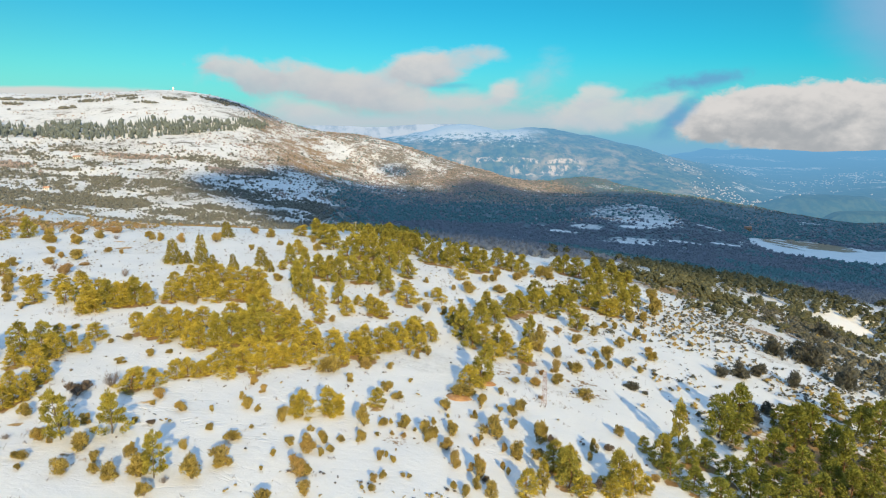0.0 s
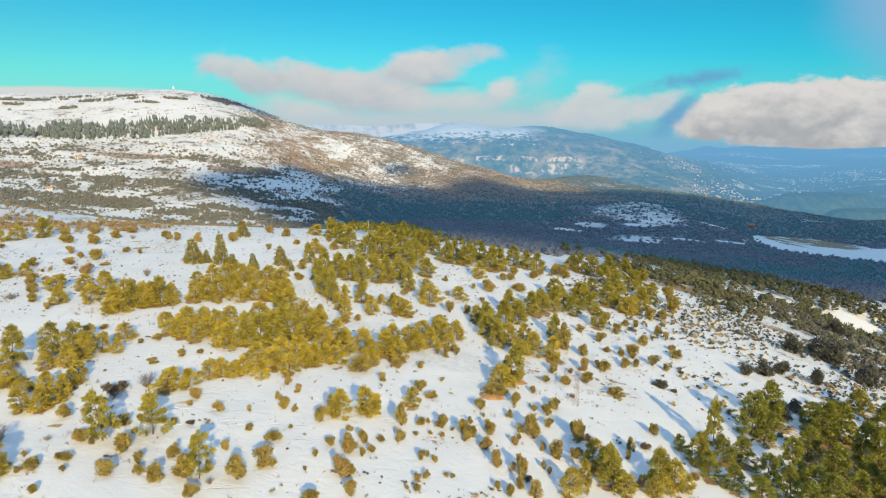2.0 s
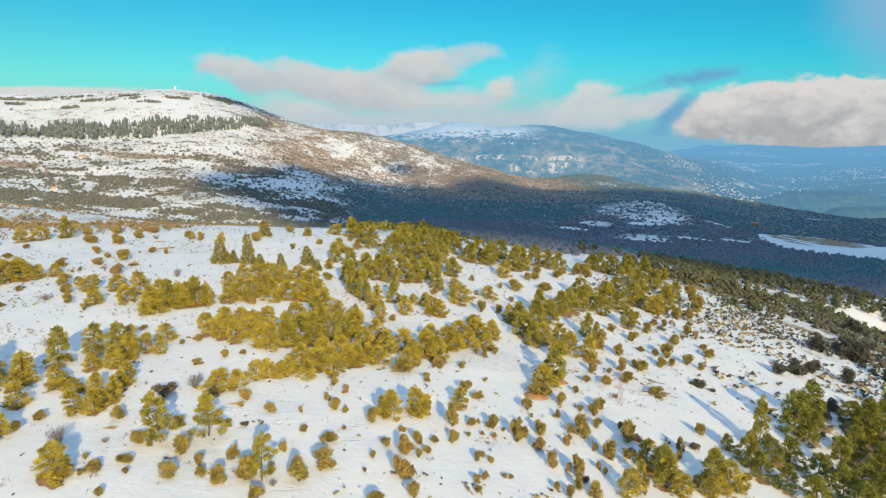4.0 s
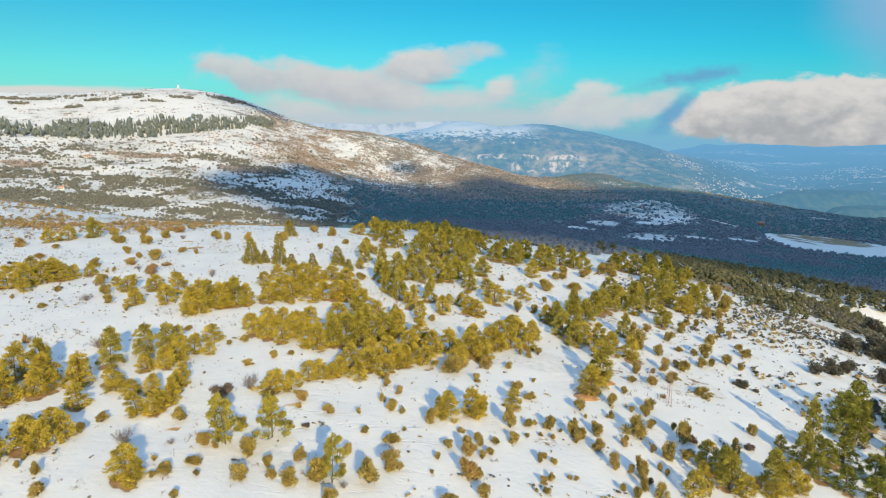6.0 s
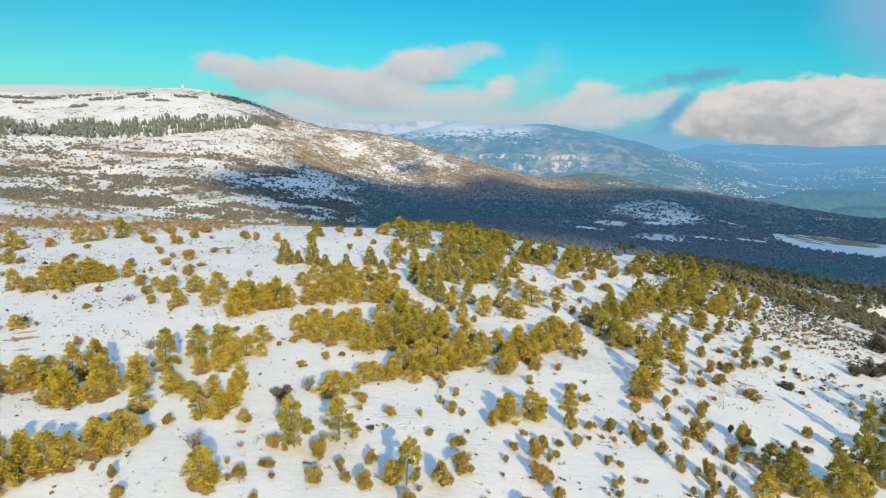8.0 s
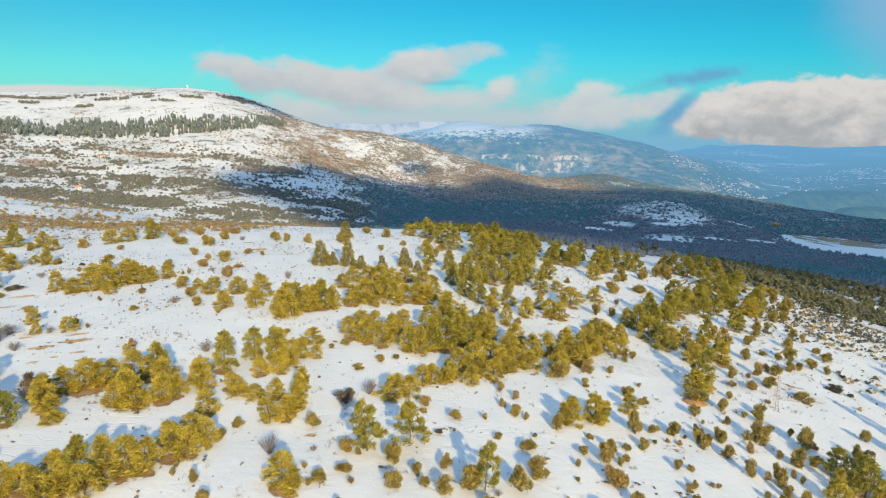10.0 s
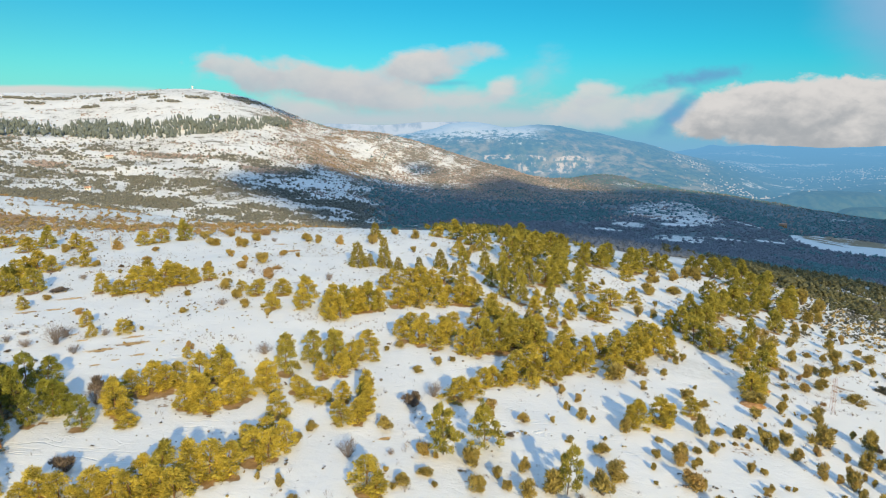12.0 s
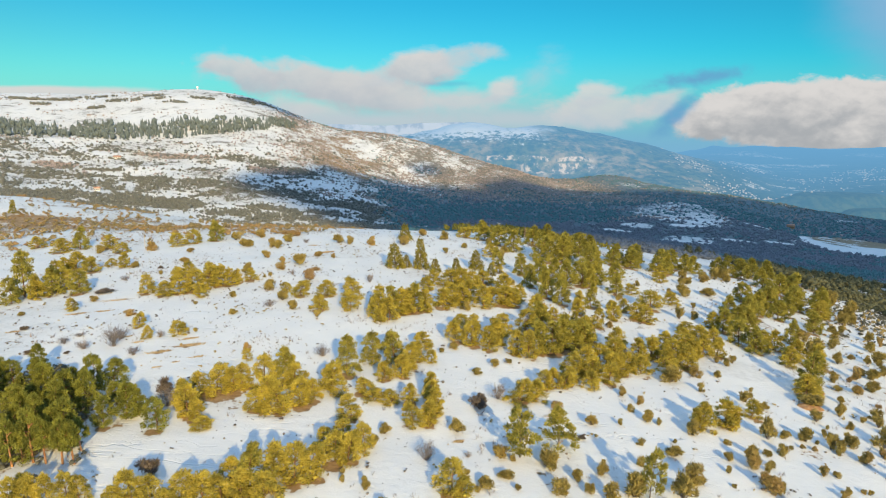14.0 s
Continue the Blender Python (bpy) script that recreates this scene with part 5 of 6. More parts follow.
def wood_density(x, y):
    """Conifers, bare broadleaved trees, low scrub, the belt, the western woods and the mauve woods: chances from 0 to 1 on the far land."""
    cover, dry = cover_of(x, y)
    valley = ramp(y - valley_edge(x), -4, 14) * ramp(x + 0.17 * y, -30, 40) * (1 - ramp(y, 1000, 1150))
    low_ridge = ramp(x, 170, 260) * ramp(y, 800, 900)
    belt = 1 - ramp(np.abs(y - belt_line(x)) + 26 * (grain(x, y, 30, 83, 2) - 0.5), 40, 56)
    belt = belt * (1 - ramp(x, -350, -335)) * ramp(grain(x, y, 26, 81, 2), 0.16, 0.36)
    crest = ramp(y, 1270, 1350) * ramp(x, -440, -400) * (1 - ramp(x, -60, 40)) * ramp(grain(x, y, 30, 82, 2), 0.35, 0.6)
    glade = ramp(blobs(x, y, SNOW_GLADES), 0.0, 0.3)
    bare = (1 - np.clip(clearing(x, y), 0, 1) * 0.78) * (1 - field_of(x, y)) * (1 - 0.9 * glade)
    open_ = (1 - ramp(plateau_of(x, y), 0.0, 0.6)) * (1 - valley) * (1 - 0.6 * ramp(y, 1280, 1380))
    scrub = (0.24 + 0.36 * ramp(0.70 - cover, -0.1, 0.4)) * open_ * ramp(grain(x, y * 1.3, 16, 89, 3), 0.38, 0.62)
    patch = ramp(grain(x, y, 110, 85, 3) + 0.16 * ramp(y, 690, 820) + 0.10 * ramp(x, 220, 400) - 0.06, 0.44, 0.58)
    # the clump at (-90, 1213) stands in for a patch of cloud shade
    conifer = np.maximum.reduce([0.85 * valley * bare * patch, 0.6 * low_ridge * bare * patch, 0.55 * crest, 0.9 * ramp(blob(x, y, -90, 1213, 40, 27), 0, 0.3), 0.8 * ramp(blob(x, y, -175, 1230, 22, 48), 0, 0.4)])
    broad = np.maximum(0.85 * valley * bare * (1 - 0.8 * patch), 0.6 * low_ridge * bare * (1 - patch))
    west = (0.85 * slope_woods(x, y) + 0.12 * ramp(grain(x, y, 20, 80, 3), 0.45, 0.62)) * open_ * ramp(y, 430, 520)
    ridge = ramp(y, 900, 1010) * ramp(x + 0.2 * (y - 1200), -400, -330) * (1 - ramp(x, 230, 330)) * (1 - ramp(y, 1400, 1450))
    mauve = np.maximum(0.9 * ramp(blobs(x, y, MAUVE_PATCHES) + 0.4 * (grain(x, y, 30, 84, 3) - 0.5), 0.0, 0.3), ridge * (0.26 + 0.55 * ramp(grain(x, y, 40, 86, 3), 0.45, 0.62)))
    return conifer, broad, scrub, belt, west * (1 - valley), mauve * (1 - ramp(blob(x, y, -212, 1250, 36, 64) + 0.8 * (grain(x, y, 34, 29, 3) - 0.5), 0.05, 0.4))


def build_far_woods():
    leafy = [ragged_low(k, 9) for k in (1, 2, 3, 21, 22)]
    puffs = [puff_low(k) for k in (6, 7, 8, 9)]
    spruces = [spruce_low(k) for k in (1, 2, 3, 4)]
    x, y, u, rng = candidates(84000, 5, 250.0)
    pick = u < wood_density(x, y)[0]
    size = rng.uniform(2.2, 4.4, pick.sum()) * (1 - 0.3 * ramp(y[pick], 800, 1100))
    scatter("conifer_wood", leafy + spruces[:1], x[pick], y[pick], size, 1.35, HAZY_GREEN, "dark far conifer woods in the valley, blued for haze", "trees", 0.12, smooth=True)
    x, y, u, rng = candidates(84000, 6, 250.0)
    pick = u < wood_density(x, y)[1]
    size = rng.uniform(1.8, 3.8, pick.sum()) * (1 - 0.3 * ramp(y[pick], 800, 1100))
    scatter("bare_wood", leafy, x[pick], y[pick], size, 1.6, HAZY_BROWN, "bare woods in the valley, blued for haze", "trees", 0.12, smooth=True)
    x, y = rng.uniform(-1000, -335, 6400), rng.uniform(940, 1290, 6400)
    pick = wood_density(x, y)[3] > rng.uniform(0, 1, 6400)
    scatter("conifer_belt", spruces + puffs[:1], x[pick], y[pick], rng.uniform(6.0, 13.0, pick.sum()), 0.95, BELT_GREEN, "dark planted conifer belt below the plateau", "trees")
    x, y = rng.uniform(-980, -370, 12000), rng.uniform(1200, 1400, 12000)
    rows = sum(ramp(blob(x, y, *b) + 0.5 * (grain(x, y, 22, 88, 2) - 0.5), 0.18, 0.4)
               for b in ((-850, 1318, 120, 12), (-680, 1286, 62, 13), (-838, 1266, 36, 10), (-716, 1232, 26, 10), (-642, 1326, 34, 8), (-573, 1254, 36, 9),
                         (-535, 1296, 34, 9), (-468, 1346, 52, 24), (-760, 1345, 60, 8), (-620, 1290, 40, 6), (-425, 1362, 26, 10)))
    pick = rows * ramp(grain(x, y, 14, 87, 2), 0.25, 0.42) > rng.uniform(0, 1, 12000)
    scatter("plateau_scrub", puffs, x[pick], y[pick], rng.uniform(2.5, 6.5, pick.sum()), 1.1, FAR_SCRUB, "dark rows of scrub on the snowy plateau", "scrub", 0.1)
    x, y, u, rng = candidates(110000, 8, 430.0, 1150.0)
    pick = (u < wood_density(x, y)[4]) & (x < 0)
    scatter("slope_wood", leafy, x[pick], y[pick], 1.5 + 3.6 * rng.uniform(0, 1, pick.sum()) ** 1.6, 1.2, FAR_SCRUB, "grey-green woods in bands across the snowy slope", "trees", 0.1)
    x, y, u, rng = candidates(80000, 9, 780.0, 1500.0)
    pick = u < wood_density(x, y)[5]
    scatter("mauve_wood", [ragged_low(k, 5) for k in (14, 15, 16)], x[pick], y[pick], rng.uniform(1.3, 3.4, pick.sum()), 1.3, MAUVE_WOOD, "brown leafless scrub and bushes on the snowy ridge", "trees", 0.1)
    x, y, u, rng = candidates(150000, 7)
    pick = u < wood_density(x, y)[2]
    scatter("far_scrub", [knob_low(k) for k in (4, 5, 6, 7)], x[pick], y[pick], 0.9 + 2.2 * rng.uniform(0, 1, pick.sum()) ** 2, 1.3, FAR_SCRUB, "dark scrub dotted over snowy slopes", "scrub")


build_far_woods()



# ---- plants: shapes of unit height and unit width ----
def ball_points(rng, count, up=0.25):
    v = rng.normal(size=(count, 3))
    v[:, 2] = v[:, 2] + up
    return v / np.linalg.norm(v, axis=1)[:, None]


def lump(rng, centre, radius, flat=0.8):
    v, f = LUMP
    return v * radius * rng.uniform(0.72, 1.12, (len(v), 1)) * (1, 1, flat) + centre, f


def tufts(rng, centre, radius, count, flat=0.85, length=0.55, width=0.34):
    """Sprays of needles or leaves that lie like ragged scales round a clump."""
    way = ball_points(rng, count)
    side = np.cross(way, rng.normal(size=(count, 3)))
    side = side / np.linalg.norm(side, axis=1)[:, None]
    along = np.cross(side, way) * radius * length * rng.uniform(0.6, 1.3, (count, 1))
    side = side * radius * width * rng.uniform(0.7, 1.3, (count, 1))
    root = centre + way * radius * 0.80 * (1, 1, flat)
    tip = centre + way * radius * rng.uniform(0.95, 1.4, (count, 1)) * (1, 1, flat) + along + (0, 0, 0.10 * radius)
    v = np.stack([root - side - along * 0.4, root + side - along * 0.4, tip], 1).reshape(-1, 3)
    return v, np.arange(count * 3).reshape(-1, 3)


def joined(pieces):
    vs, fs, base = [], [], 0
    for v, f in pieces:
        vs.append(v)
        fs.append(np.asarray(f) + base)
        base += len(v)
    return np.concatenate(vs), np.concatenate(fs)


LUMP = lump_low(11)
LUMP = (LUMP[0] - (0, 0, 0.38)) * 2.0, LUMP[1]


def tube(points, radii, sides=5):
    """A tapered tube of triangles along points."""
    points, n = np.asarray(points, float), len(points)
    rings = []
    for i, (p, r) in enumerate(zip(points, radii)):
        t = points[min(i + 1, n - 1)] - points[max(i - 1, 0)]
        t = t / (np.linalg.norm(t) + 1e-9)
        a = np.cross(t, (0.3, 0.9, 0.2))
        a = a / (np.linalg.norm(a) + 1e-9)
        b = np.cross(t, a)
        k = np.arange(sides) * 2 * math.pi / sides
        rings.append(p + r * (np.cos(k)[:, None] * a + np.sin(k)[:, None] * b))
    faces = []
    for i in range(n - 1):
        for k in range(sides):
            a, b = i * sides + k, i * sides + (k + 1) % sides
            faces += [(a, b, b + sides), (a, b + sides, a + sides)]
    return np.concatenate(rings), np.array(faces)


def core(rng, centre, radius, flat):
    """The dense twiggy middle of a clump: eight uneven faces."""
    v = np.array([(1, 0, 0), (0, 1, 0), (-1, 0, 0), (0, -1, 0), (0, 0, 1), (0, 0, -1)], float)
    f = np.array([(0, 1, 4), (1, 2, 4), (2, 3, 4), (3, 0, 4), (1, 0, 5), (2, 1, 5), (3, 2, 5), (0, 3, 5)])
    return v * radius * rng.uniform(0.6, 1.15, (6, 1)) * (1, 1, flat) + centre, f


def sprays(rng, centre, radius, count, flat, length, width, lift=0.45, out=(0, 0, 0)):
    """Short fine sprays that fill a clump and point outwards and up."""
    way = ball_points(rng, count, 0.15)
    root = centre + way * radius * (rng.uniform(0.25, 1.0, (count, 1)) ** 0.5) * (1, 1, flat)
    aim = way * (0.8, 0.8, 0.5) + np.asarray(out) * 0.7 + (0, 0, lift) + rng.normal(0, 0.42, (count, 3))
    aim = aim / np.linalg.norm(aim, axis=1)[:, None]
    side = np.cross(aim, rng.normal(size=(count, 3)))
    side = side / np.linalg.norm(side, axis=1)[:, None] * width * rng.uniform(0.6, 1.4, (count, 1))
    tip = root + aim * length * rng.uniform(0.5, 1.4, (count, 1))
    v = np.stack([root - side, root + side, tip], 1).reshape(-1, 3)
    return v, np.arange(count * 3).reshape(-1, 3)


def pine_shape(seed, clumps, per, low=0.1, bulge=0.42, top=0.16, size=0.17, trunk=0.022, split=False, needle=0.085):
    """A pine: flat layered pads of needles on limbs round a bent trunk. low: where the crown begins."""
    rng = np.random.default_rng(seed)
    lean = rng.normal(0, 0.06, 2)
    way = lambda z: np.array([lean[0] * math.sin(z * 2.2), lean[1] * math.sin(z * 2.9 + 1), z])
    limbs, crown, wood = [], [], [tube([way(z) for z in (-0.06, 0.2, 0.45, 0.7, 0.93)], [trunk * s for s in (1.25, 1.0, 0.8, 0.5, 0.15)], 6)]
    heavy, lobe, wave, point = rng.uniform(0, 6.283), int(rng.integers(2, 5)), rng.uniform(0, 6.283), rng.uniform(0.15, 0.85)
    tiers = max(4, clumps // 5)
    for i in range(clumps):
        tier = i * tiers // clumps
        s = max(0.02, (tier + 0.35 + rng.normal(0, 0.10)) / tiers)
        z = low + (0.95 - low) * min(1.0, s ** 0.92)
        round_ = math.sqrt(max(0.02, 1 - (max(0.0, s - 0.22) / 0.84) ** 2)) * (0.80 + 0.20 * min(1, s * 4))
        round_ = (1 - point) * round_ + point * max(0.08, 1.05 - s) ** 0.85
        a = i * 2.4 + rng.uniform(-0.6, 0.6)
        reach = (bulge + 0.05) * round_ * (1 + 0.16 * math.cos(a - heavy) + 0.12 * math.cos(lobe * a + wave + tier)) * rng.uniform(0.30, 1.0) ** 0.4
        r = size * rng.uniform(0.75, 1.3) * (1 - 0.30 * s)
        reach = max(0.0, reach - 0.55 * r)
        face = np.array([math.cos(a), math.sin(a), 0])
        c = way(z) + face * reach - (0, 0, 0.10 * reach)
        crown += [core(rng, c, r * 0.66, 0.40), sprays(rng, c, r, per, 0.42, needle, needle * 0.19, 0.42, face)]
        if i % 3 == 0:
            limbs.append(tube([way(max(0.05, z - 0.10)), (way(z) + c) / 2 - (0, 0, 0.02), c], [trunk * 0.45, trunk * 0.3, trunk * 0.12], 3))
    crown.append(sprays(rng, way(0.93), size * 0.5, per // 2, 1.0, needle, needle * 0.17, 0.9))
    return (joined(crown), joined(wood), limbs) if split else (joined(crown), joined(wood + limbs))


def fir_shape(seed):
    rng = np.random.default_rng(seed)
    crown, wood = [], [tube([(0, 0, -0.05), (0.01, 0, 0.5), (0, 0.01, 0.97)], [0.028, 0.018, 0.004], 6)]
    for tier in range(9):
        z = 0.06 + 0.9 * tier / 9
        arms = 7 - tier // 2
        for k in range(arms):
            a, reach = k * 6.283 / arms + tier * 0.7 + rng.uniform(-0.2, 0.2), (0.48 * (1 - z) + 0.05) * rng.uniform(0.75, 1.1)
            r = 0.14 * (1.05 - z * 0.75)
            c = np.array([math.cos(a) * reach * 0.7, math.sin(a) * reach * 0.7, z + rng.uniform(-0.02, 0.02)])
            crown += [core(rng, c, r * 0.8, 0.5), sprays(rng, c, r * 1.05, 46, 0.6, 0.07, 0.013, 0.1, (math.cos(a), math.sin(a), 0))]
        wood.append(tube([(0, 0, z), (c[0], c[1], c[2])], [0.008, 0.003], 3))
    crown.append(tufts(rng, np.array([0, 0, 0.94]), 0.05, 10))
    return joined(crown), joined(wood)


def shrub_shape(seed, clumps=10, per=140, leaf=0.14):
    """An uneven, many-lobed bush."""
    rng = np.random.default_rng(seed)
    crown, wood = [], []
    heavy = rng.uniform(0, 6.283)
    for i in range(clumps):
        a = i * 2.4 + rng.uniform(-0.9, 0.9)
        reach = 0.36 * math.sqrt((i + 0.3) / clumps) * rng.uniform(0.5, 1.2) * (1 + 0.25 * math.cos(a - heavy))
        r = rng.uniform(0.12, 0.25)
        c = np.array([math.cos(a) * reach, math.sin(a) * reach, rng.uniform(0.18, 0.70) - 0.45 * reach * rng.uniform(0, 1)])
        crown += [core(rng, c, r * 0.7, 0.95), sprays(rng, c, r, per, 0.95, leaf, leaf * 0.17, 0.5)]
        wood.append(tube([(0, 0, -0.08), c * 0.5, c * 1.05], [0.03, 0.02, 0.008], 3))
    return joined(crown), joined(wood)


def twiggy_shape(seed, stems=46, forks=7):
    """A leafless bush: spreading stems that break into a haze of fine twigs."""
    rng = np.random.default_rng(seed)
    twigs = []
    for i in range(stems):
        a, lean = rng.uniform(0, 6.283), 0.5 * rng.uniform(0.05, 1.0) ** 0.7
        tip = np.array([math.cos(a) * lean, math.sin(a) * lean, rng.uniform(0.45, 1.0) * (1 - 0.6 * lean)])
        mid = tip * (0.45, 0.45, 0.5) + rng.normal(0, 0.05, 3)
        twigs.append(tube([(rng.normal(0, 0.04), rng.normal(0, 0.04), -0.05), mid, tip], [0.011, 0.007, 0.003], 3))
        for k in range(forks):
            root = mid + (tip - mid) * rng.uniform(0.0, 0.9)
            end = root + (tip - mid) * rng.uniform(0.1, 0.5) + rng.normal(0, 0.10, 3) + (0, 0, 0.03)
            twigs.append(tube([root, end], [0.006, 0.002], 3))
    return joined(twigs)


def straw_shape(seed, blades=260, thick=0.012, lean=0.10):
    """Flattened dry grass that lies and leans every way."""
    rng = np.random.default_rng(seed)
    a, r = rng.uniform(0, 6.283, blades), 0.5 * np.sqrt(rng.uniform(0, 1, blades)) * rng.uniform(0.5, 1.15, blades)
    root = np.stack([np.cos(a) * r, np.sin(a) * r, np.full(blades, -0.1)], -1)
    side = rng.normal(0, 1, (blades, 3)) * (thick, thick, 0.0)
    tip = root + np.stack([rng.normal(0, lean, blades), rng.normal(0, lean, blades), rng.uniform(0.2, 1.1, blades)], -1)
    return np.stack([root - side, root + side, tip], 1).reshape(-1, 3), np.arange(blades * 3).reshape(-1, 3)


def data(name, shape, mat):
    me = mesh_from(name, *shape)
    me.materials.append(mat)
    return me


def pair(kind, shapes, leaf, wood):
    return [(data(kind + "_crown", c, leaf), data(kind + "_wood", t, wood), [data(kind + "_limb", b, wood) for b in (rest[0] if rest else ())]) for c, t, *rest in shapes]


SHAPES = {
    "young": pair("young_pine", [pine_shape(s, 30, 88, 0.07, 0.46, 0.14, 0.17, 0.022, False, 0.072) for s in range(1, 9)], PINE, BARK),
    "grown": pair("grown_pine", [pine_shape(s, 42, 90, 0.10, 0.44, 0.16, 0.145, 0.020, False, 0.062) for s in range(21, 27)], GREEN_PINE, BARK),
    "tall": pair("tall_pine", [pine_shape(s, 34, 110, 0.42, 0.38, 0.22, 0.14, 0.042, True, 0.060) for s in range(31, 35)], GROVE_PINE, ORANGE_BARK),
    "open": pair("open_pine", [pine_shape(s, 26, 100, 0.2, 0.44, 0.16, 0.13, 0.020, True, 0.070) for s in range(41, 44)], GREEN_PINE, GREY_BARK),
    "grove": pair("grove_pine", [pine_shape(s, 40, 85, 0.14, 0.42, 0.16, 0.135, 0.022, False, 0.062) for s in range(35, 38)], GROVE_PINE, BARK),
    "fir": pair("fir", [fir_shape(s) for s in (51, 52, 53)], FIR, GREY_BARK),
    "shrub": pair("shrub", [shrub_shape(s) for s in range(61, 69)], SHRUB, GREY_BARK),
    "russet": pair("russet_shrub", [shrub_shape(s, 8, 110) for s in range(75, 77)], RUSSET, GREY_BARK),
    "heath": pair("heath_shrub", [shrub_shape(s, 9, 120, 0.17) for s in range(78, 80)], HEATH, GREY_BARK),
    "dark": pair("dark_shrub", [shrub_shape(s, 12) for s in range(71, 74)], DARK_PINE, GREY_BARK),
}
BARE = [data("bare_shrub", twiggy_shape(s), TWIG) for s in (81, 82, 83)]
STRAW = [data("straw_patch", straw_shape(s), STRAW_YELLOW) for s in (91, 92, 93)]
order = np.random.default_rng(77)


WIDER = 1.18   # foliage thins out towards the unit width


def stand(x, y, h, w):
    """Pose of a plant on the ground: turned at random, h high and w wide."""
    return pose(x, y, float(height(x, y)) - 0.05 * h, order.normal(0, 2), order.normal(0, 2), order.uniform(0, 360)) @ Matrix.Diagonal((w * WIDER, w * WIDER, h, 1))


def child(name, me, parent):
    ob = new(name, me)
    ob.parent = parent
    return ob


def plant(kind, name, label, category, group, x, y, h, w, crown="crown", wood="trunk"):
    leaf, stem, limbs = SHAPES[kind][int(order.integers(len(SHAPES[kind])))]
    root = new(name)
    root.empty_display_size = 0.2
    root.matrix_basis = stand(x, y, h, w)
    bole = child(wood, stem, root)
    for limb in limbs:
        child("limb", limb, bole)
    child(crown, leaf, root)
    return tagged(root, label, category, group)


def pines(rows, group):
    for x, y, h, w in rows:
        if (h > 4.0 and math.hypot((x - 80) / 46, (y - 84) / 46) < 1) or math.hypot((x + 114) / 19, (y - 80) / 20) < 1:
            plant("grove", "pine_tree", "green pine of the dense grove, darkened for its shade", "tree", group, x, y, h, w)
        elif h > 5.6:
            plant("grown", "pine_tree", "grown olive-green pine with dense clumped crown on snow", "tree", group, x, y, h, w)
        else:
            plant("young", "pine_tree", "young bushy olive-green pine on the snowy hillside", "tree", group, x, y, h, w)


def shrubs(rows, group):
    for x, y, h, w in rows:
        label = "large rounded olive-brown shrub standing in snow" if h > 1.9 else "small rounded olive-brown shrub poking through snow"
        plant("shrub", "shrub", label, "shrub", group, x, y, h * 1.2, w * 0.95, "foliage", "wood")


def dark_shrubs(rows, group):
    for x, y, h, w in rows:
        if x < 30:
            plant("heath", "shrub", "dark brown half-bare shrub on snow", "shrub", group, x, y, h * 0.9, w, "foliage", "wood")
        else:
            plant("dark", "shrub", "dark grey-green evergreen shrub on snow", "shrub", group, x, y, h, w, "foliage", "wood")


for rows, group in PINE_STANDS:
    pines(rows, group)
for x, y, h, w in OPEN_PINES:
    plant("open", "pine_tree", "lone tall pine with open airy crown", "tree", "lone pines on the slope", x, y, h, w)
for x, y, h, w in TALL_PINES:
    plant("tall", "pine_tree", "tall pine with bare orange trunk and high crown", "tree", "tall pines in the grove", x, y, h, w)
for n in range(28):
    turn, reach = order.uniform(0, 6.283), math.sqrt(order.uniform(0, 1))
    pines([(-116 + 13 * reach * math.cos(turn), 79 + 15 * reach * math.sin(turn), order.uniform(4.2, 6.6), order.uniform(2.6, 3.6))], "pines in the western grove")
for x, y, h, w in FIRS:
    plant("fir", "fir_tree", "small pointed dark green fir on the snowy brow", "tree", "firs on the brow", x, y, h, w * 1.2)
for rows, group in SHRUB_FIELDS:
    shrubs(rows, group)
dark_shrubs(DARK_SHRUBS, "dark shrubs")
for x, y, h, w in BARE_SHRUBS + [(-97.2, 83.9, 2.8, 3.6), (-114.6, 106.8, 2.3, 2.7), (-79.7, 103.3, 2.2, 2.6), (-95.4, 85.6, 2.0, 2.4), (-19.2, 116.2, 1.5, 1.8)]:
    ob = new("bare_shrub", BARE[int(order.integers(len(BARE)))])
    ob.matrix_basis = stand(x, y, h, w)
    tagged(ob, "leafless brown shrub of thin twigs on snow", "shrub", "bare shrubs")
for x, y, h, w in STRAW_PATCHES:
    if h > 0.75 and h > 0.4 * w:
        plant("russet", "shrub", "dry russet-brown shrub on the snowy brow", "shrub", "russet shrubs", x, y, h, w, "foliage", "wood")
        continue
    ob = new("dry_grass_patch", STRAW[int(order.integers(len(STRAW)))])
    ob.matrix_basis = pose(x, y, float(height(x, y)), 0, 0, order.uniform(15, 32)) @ Matrix.Diagonal((w * 1.2, w * 0.30, 0.26, 1))
    tagged(ob, "flattened patch of dry tan grass in snow", "grass", "dry grass patches")


# ---- plants past counting ----
def spread(count, seed, box, density):
    rng = np.random.default_rng(seed)
    x, y = rng.uniform(box[0], box[1], count), rng.uniform(box[2], box[3], count)
    pick = rng.uniform(0, 1, count) < density(x, y)
    return x[pick], y[pick], rng


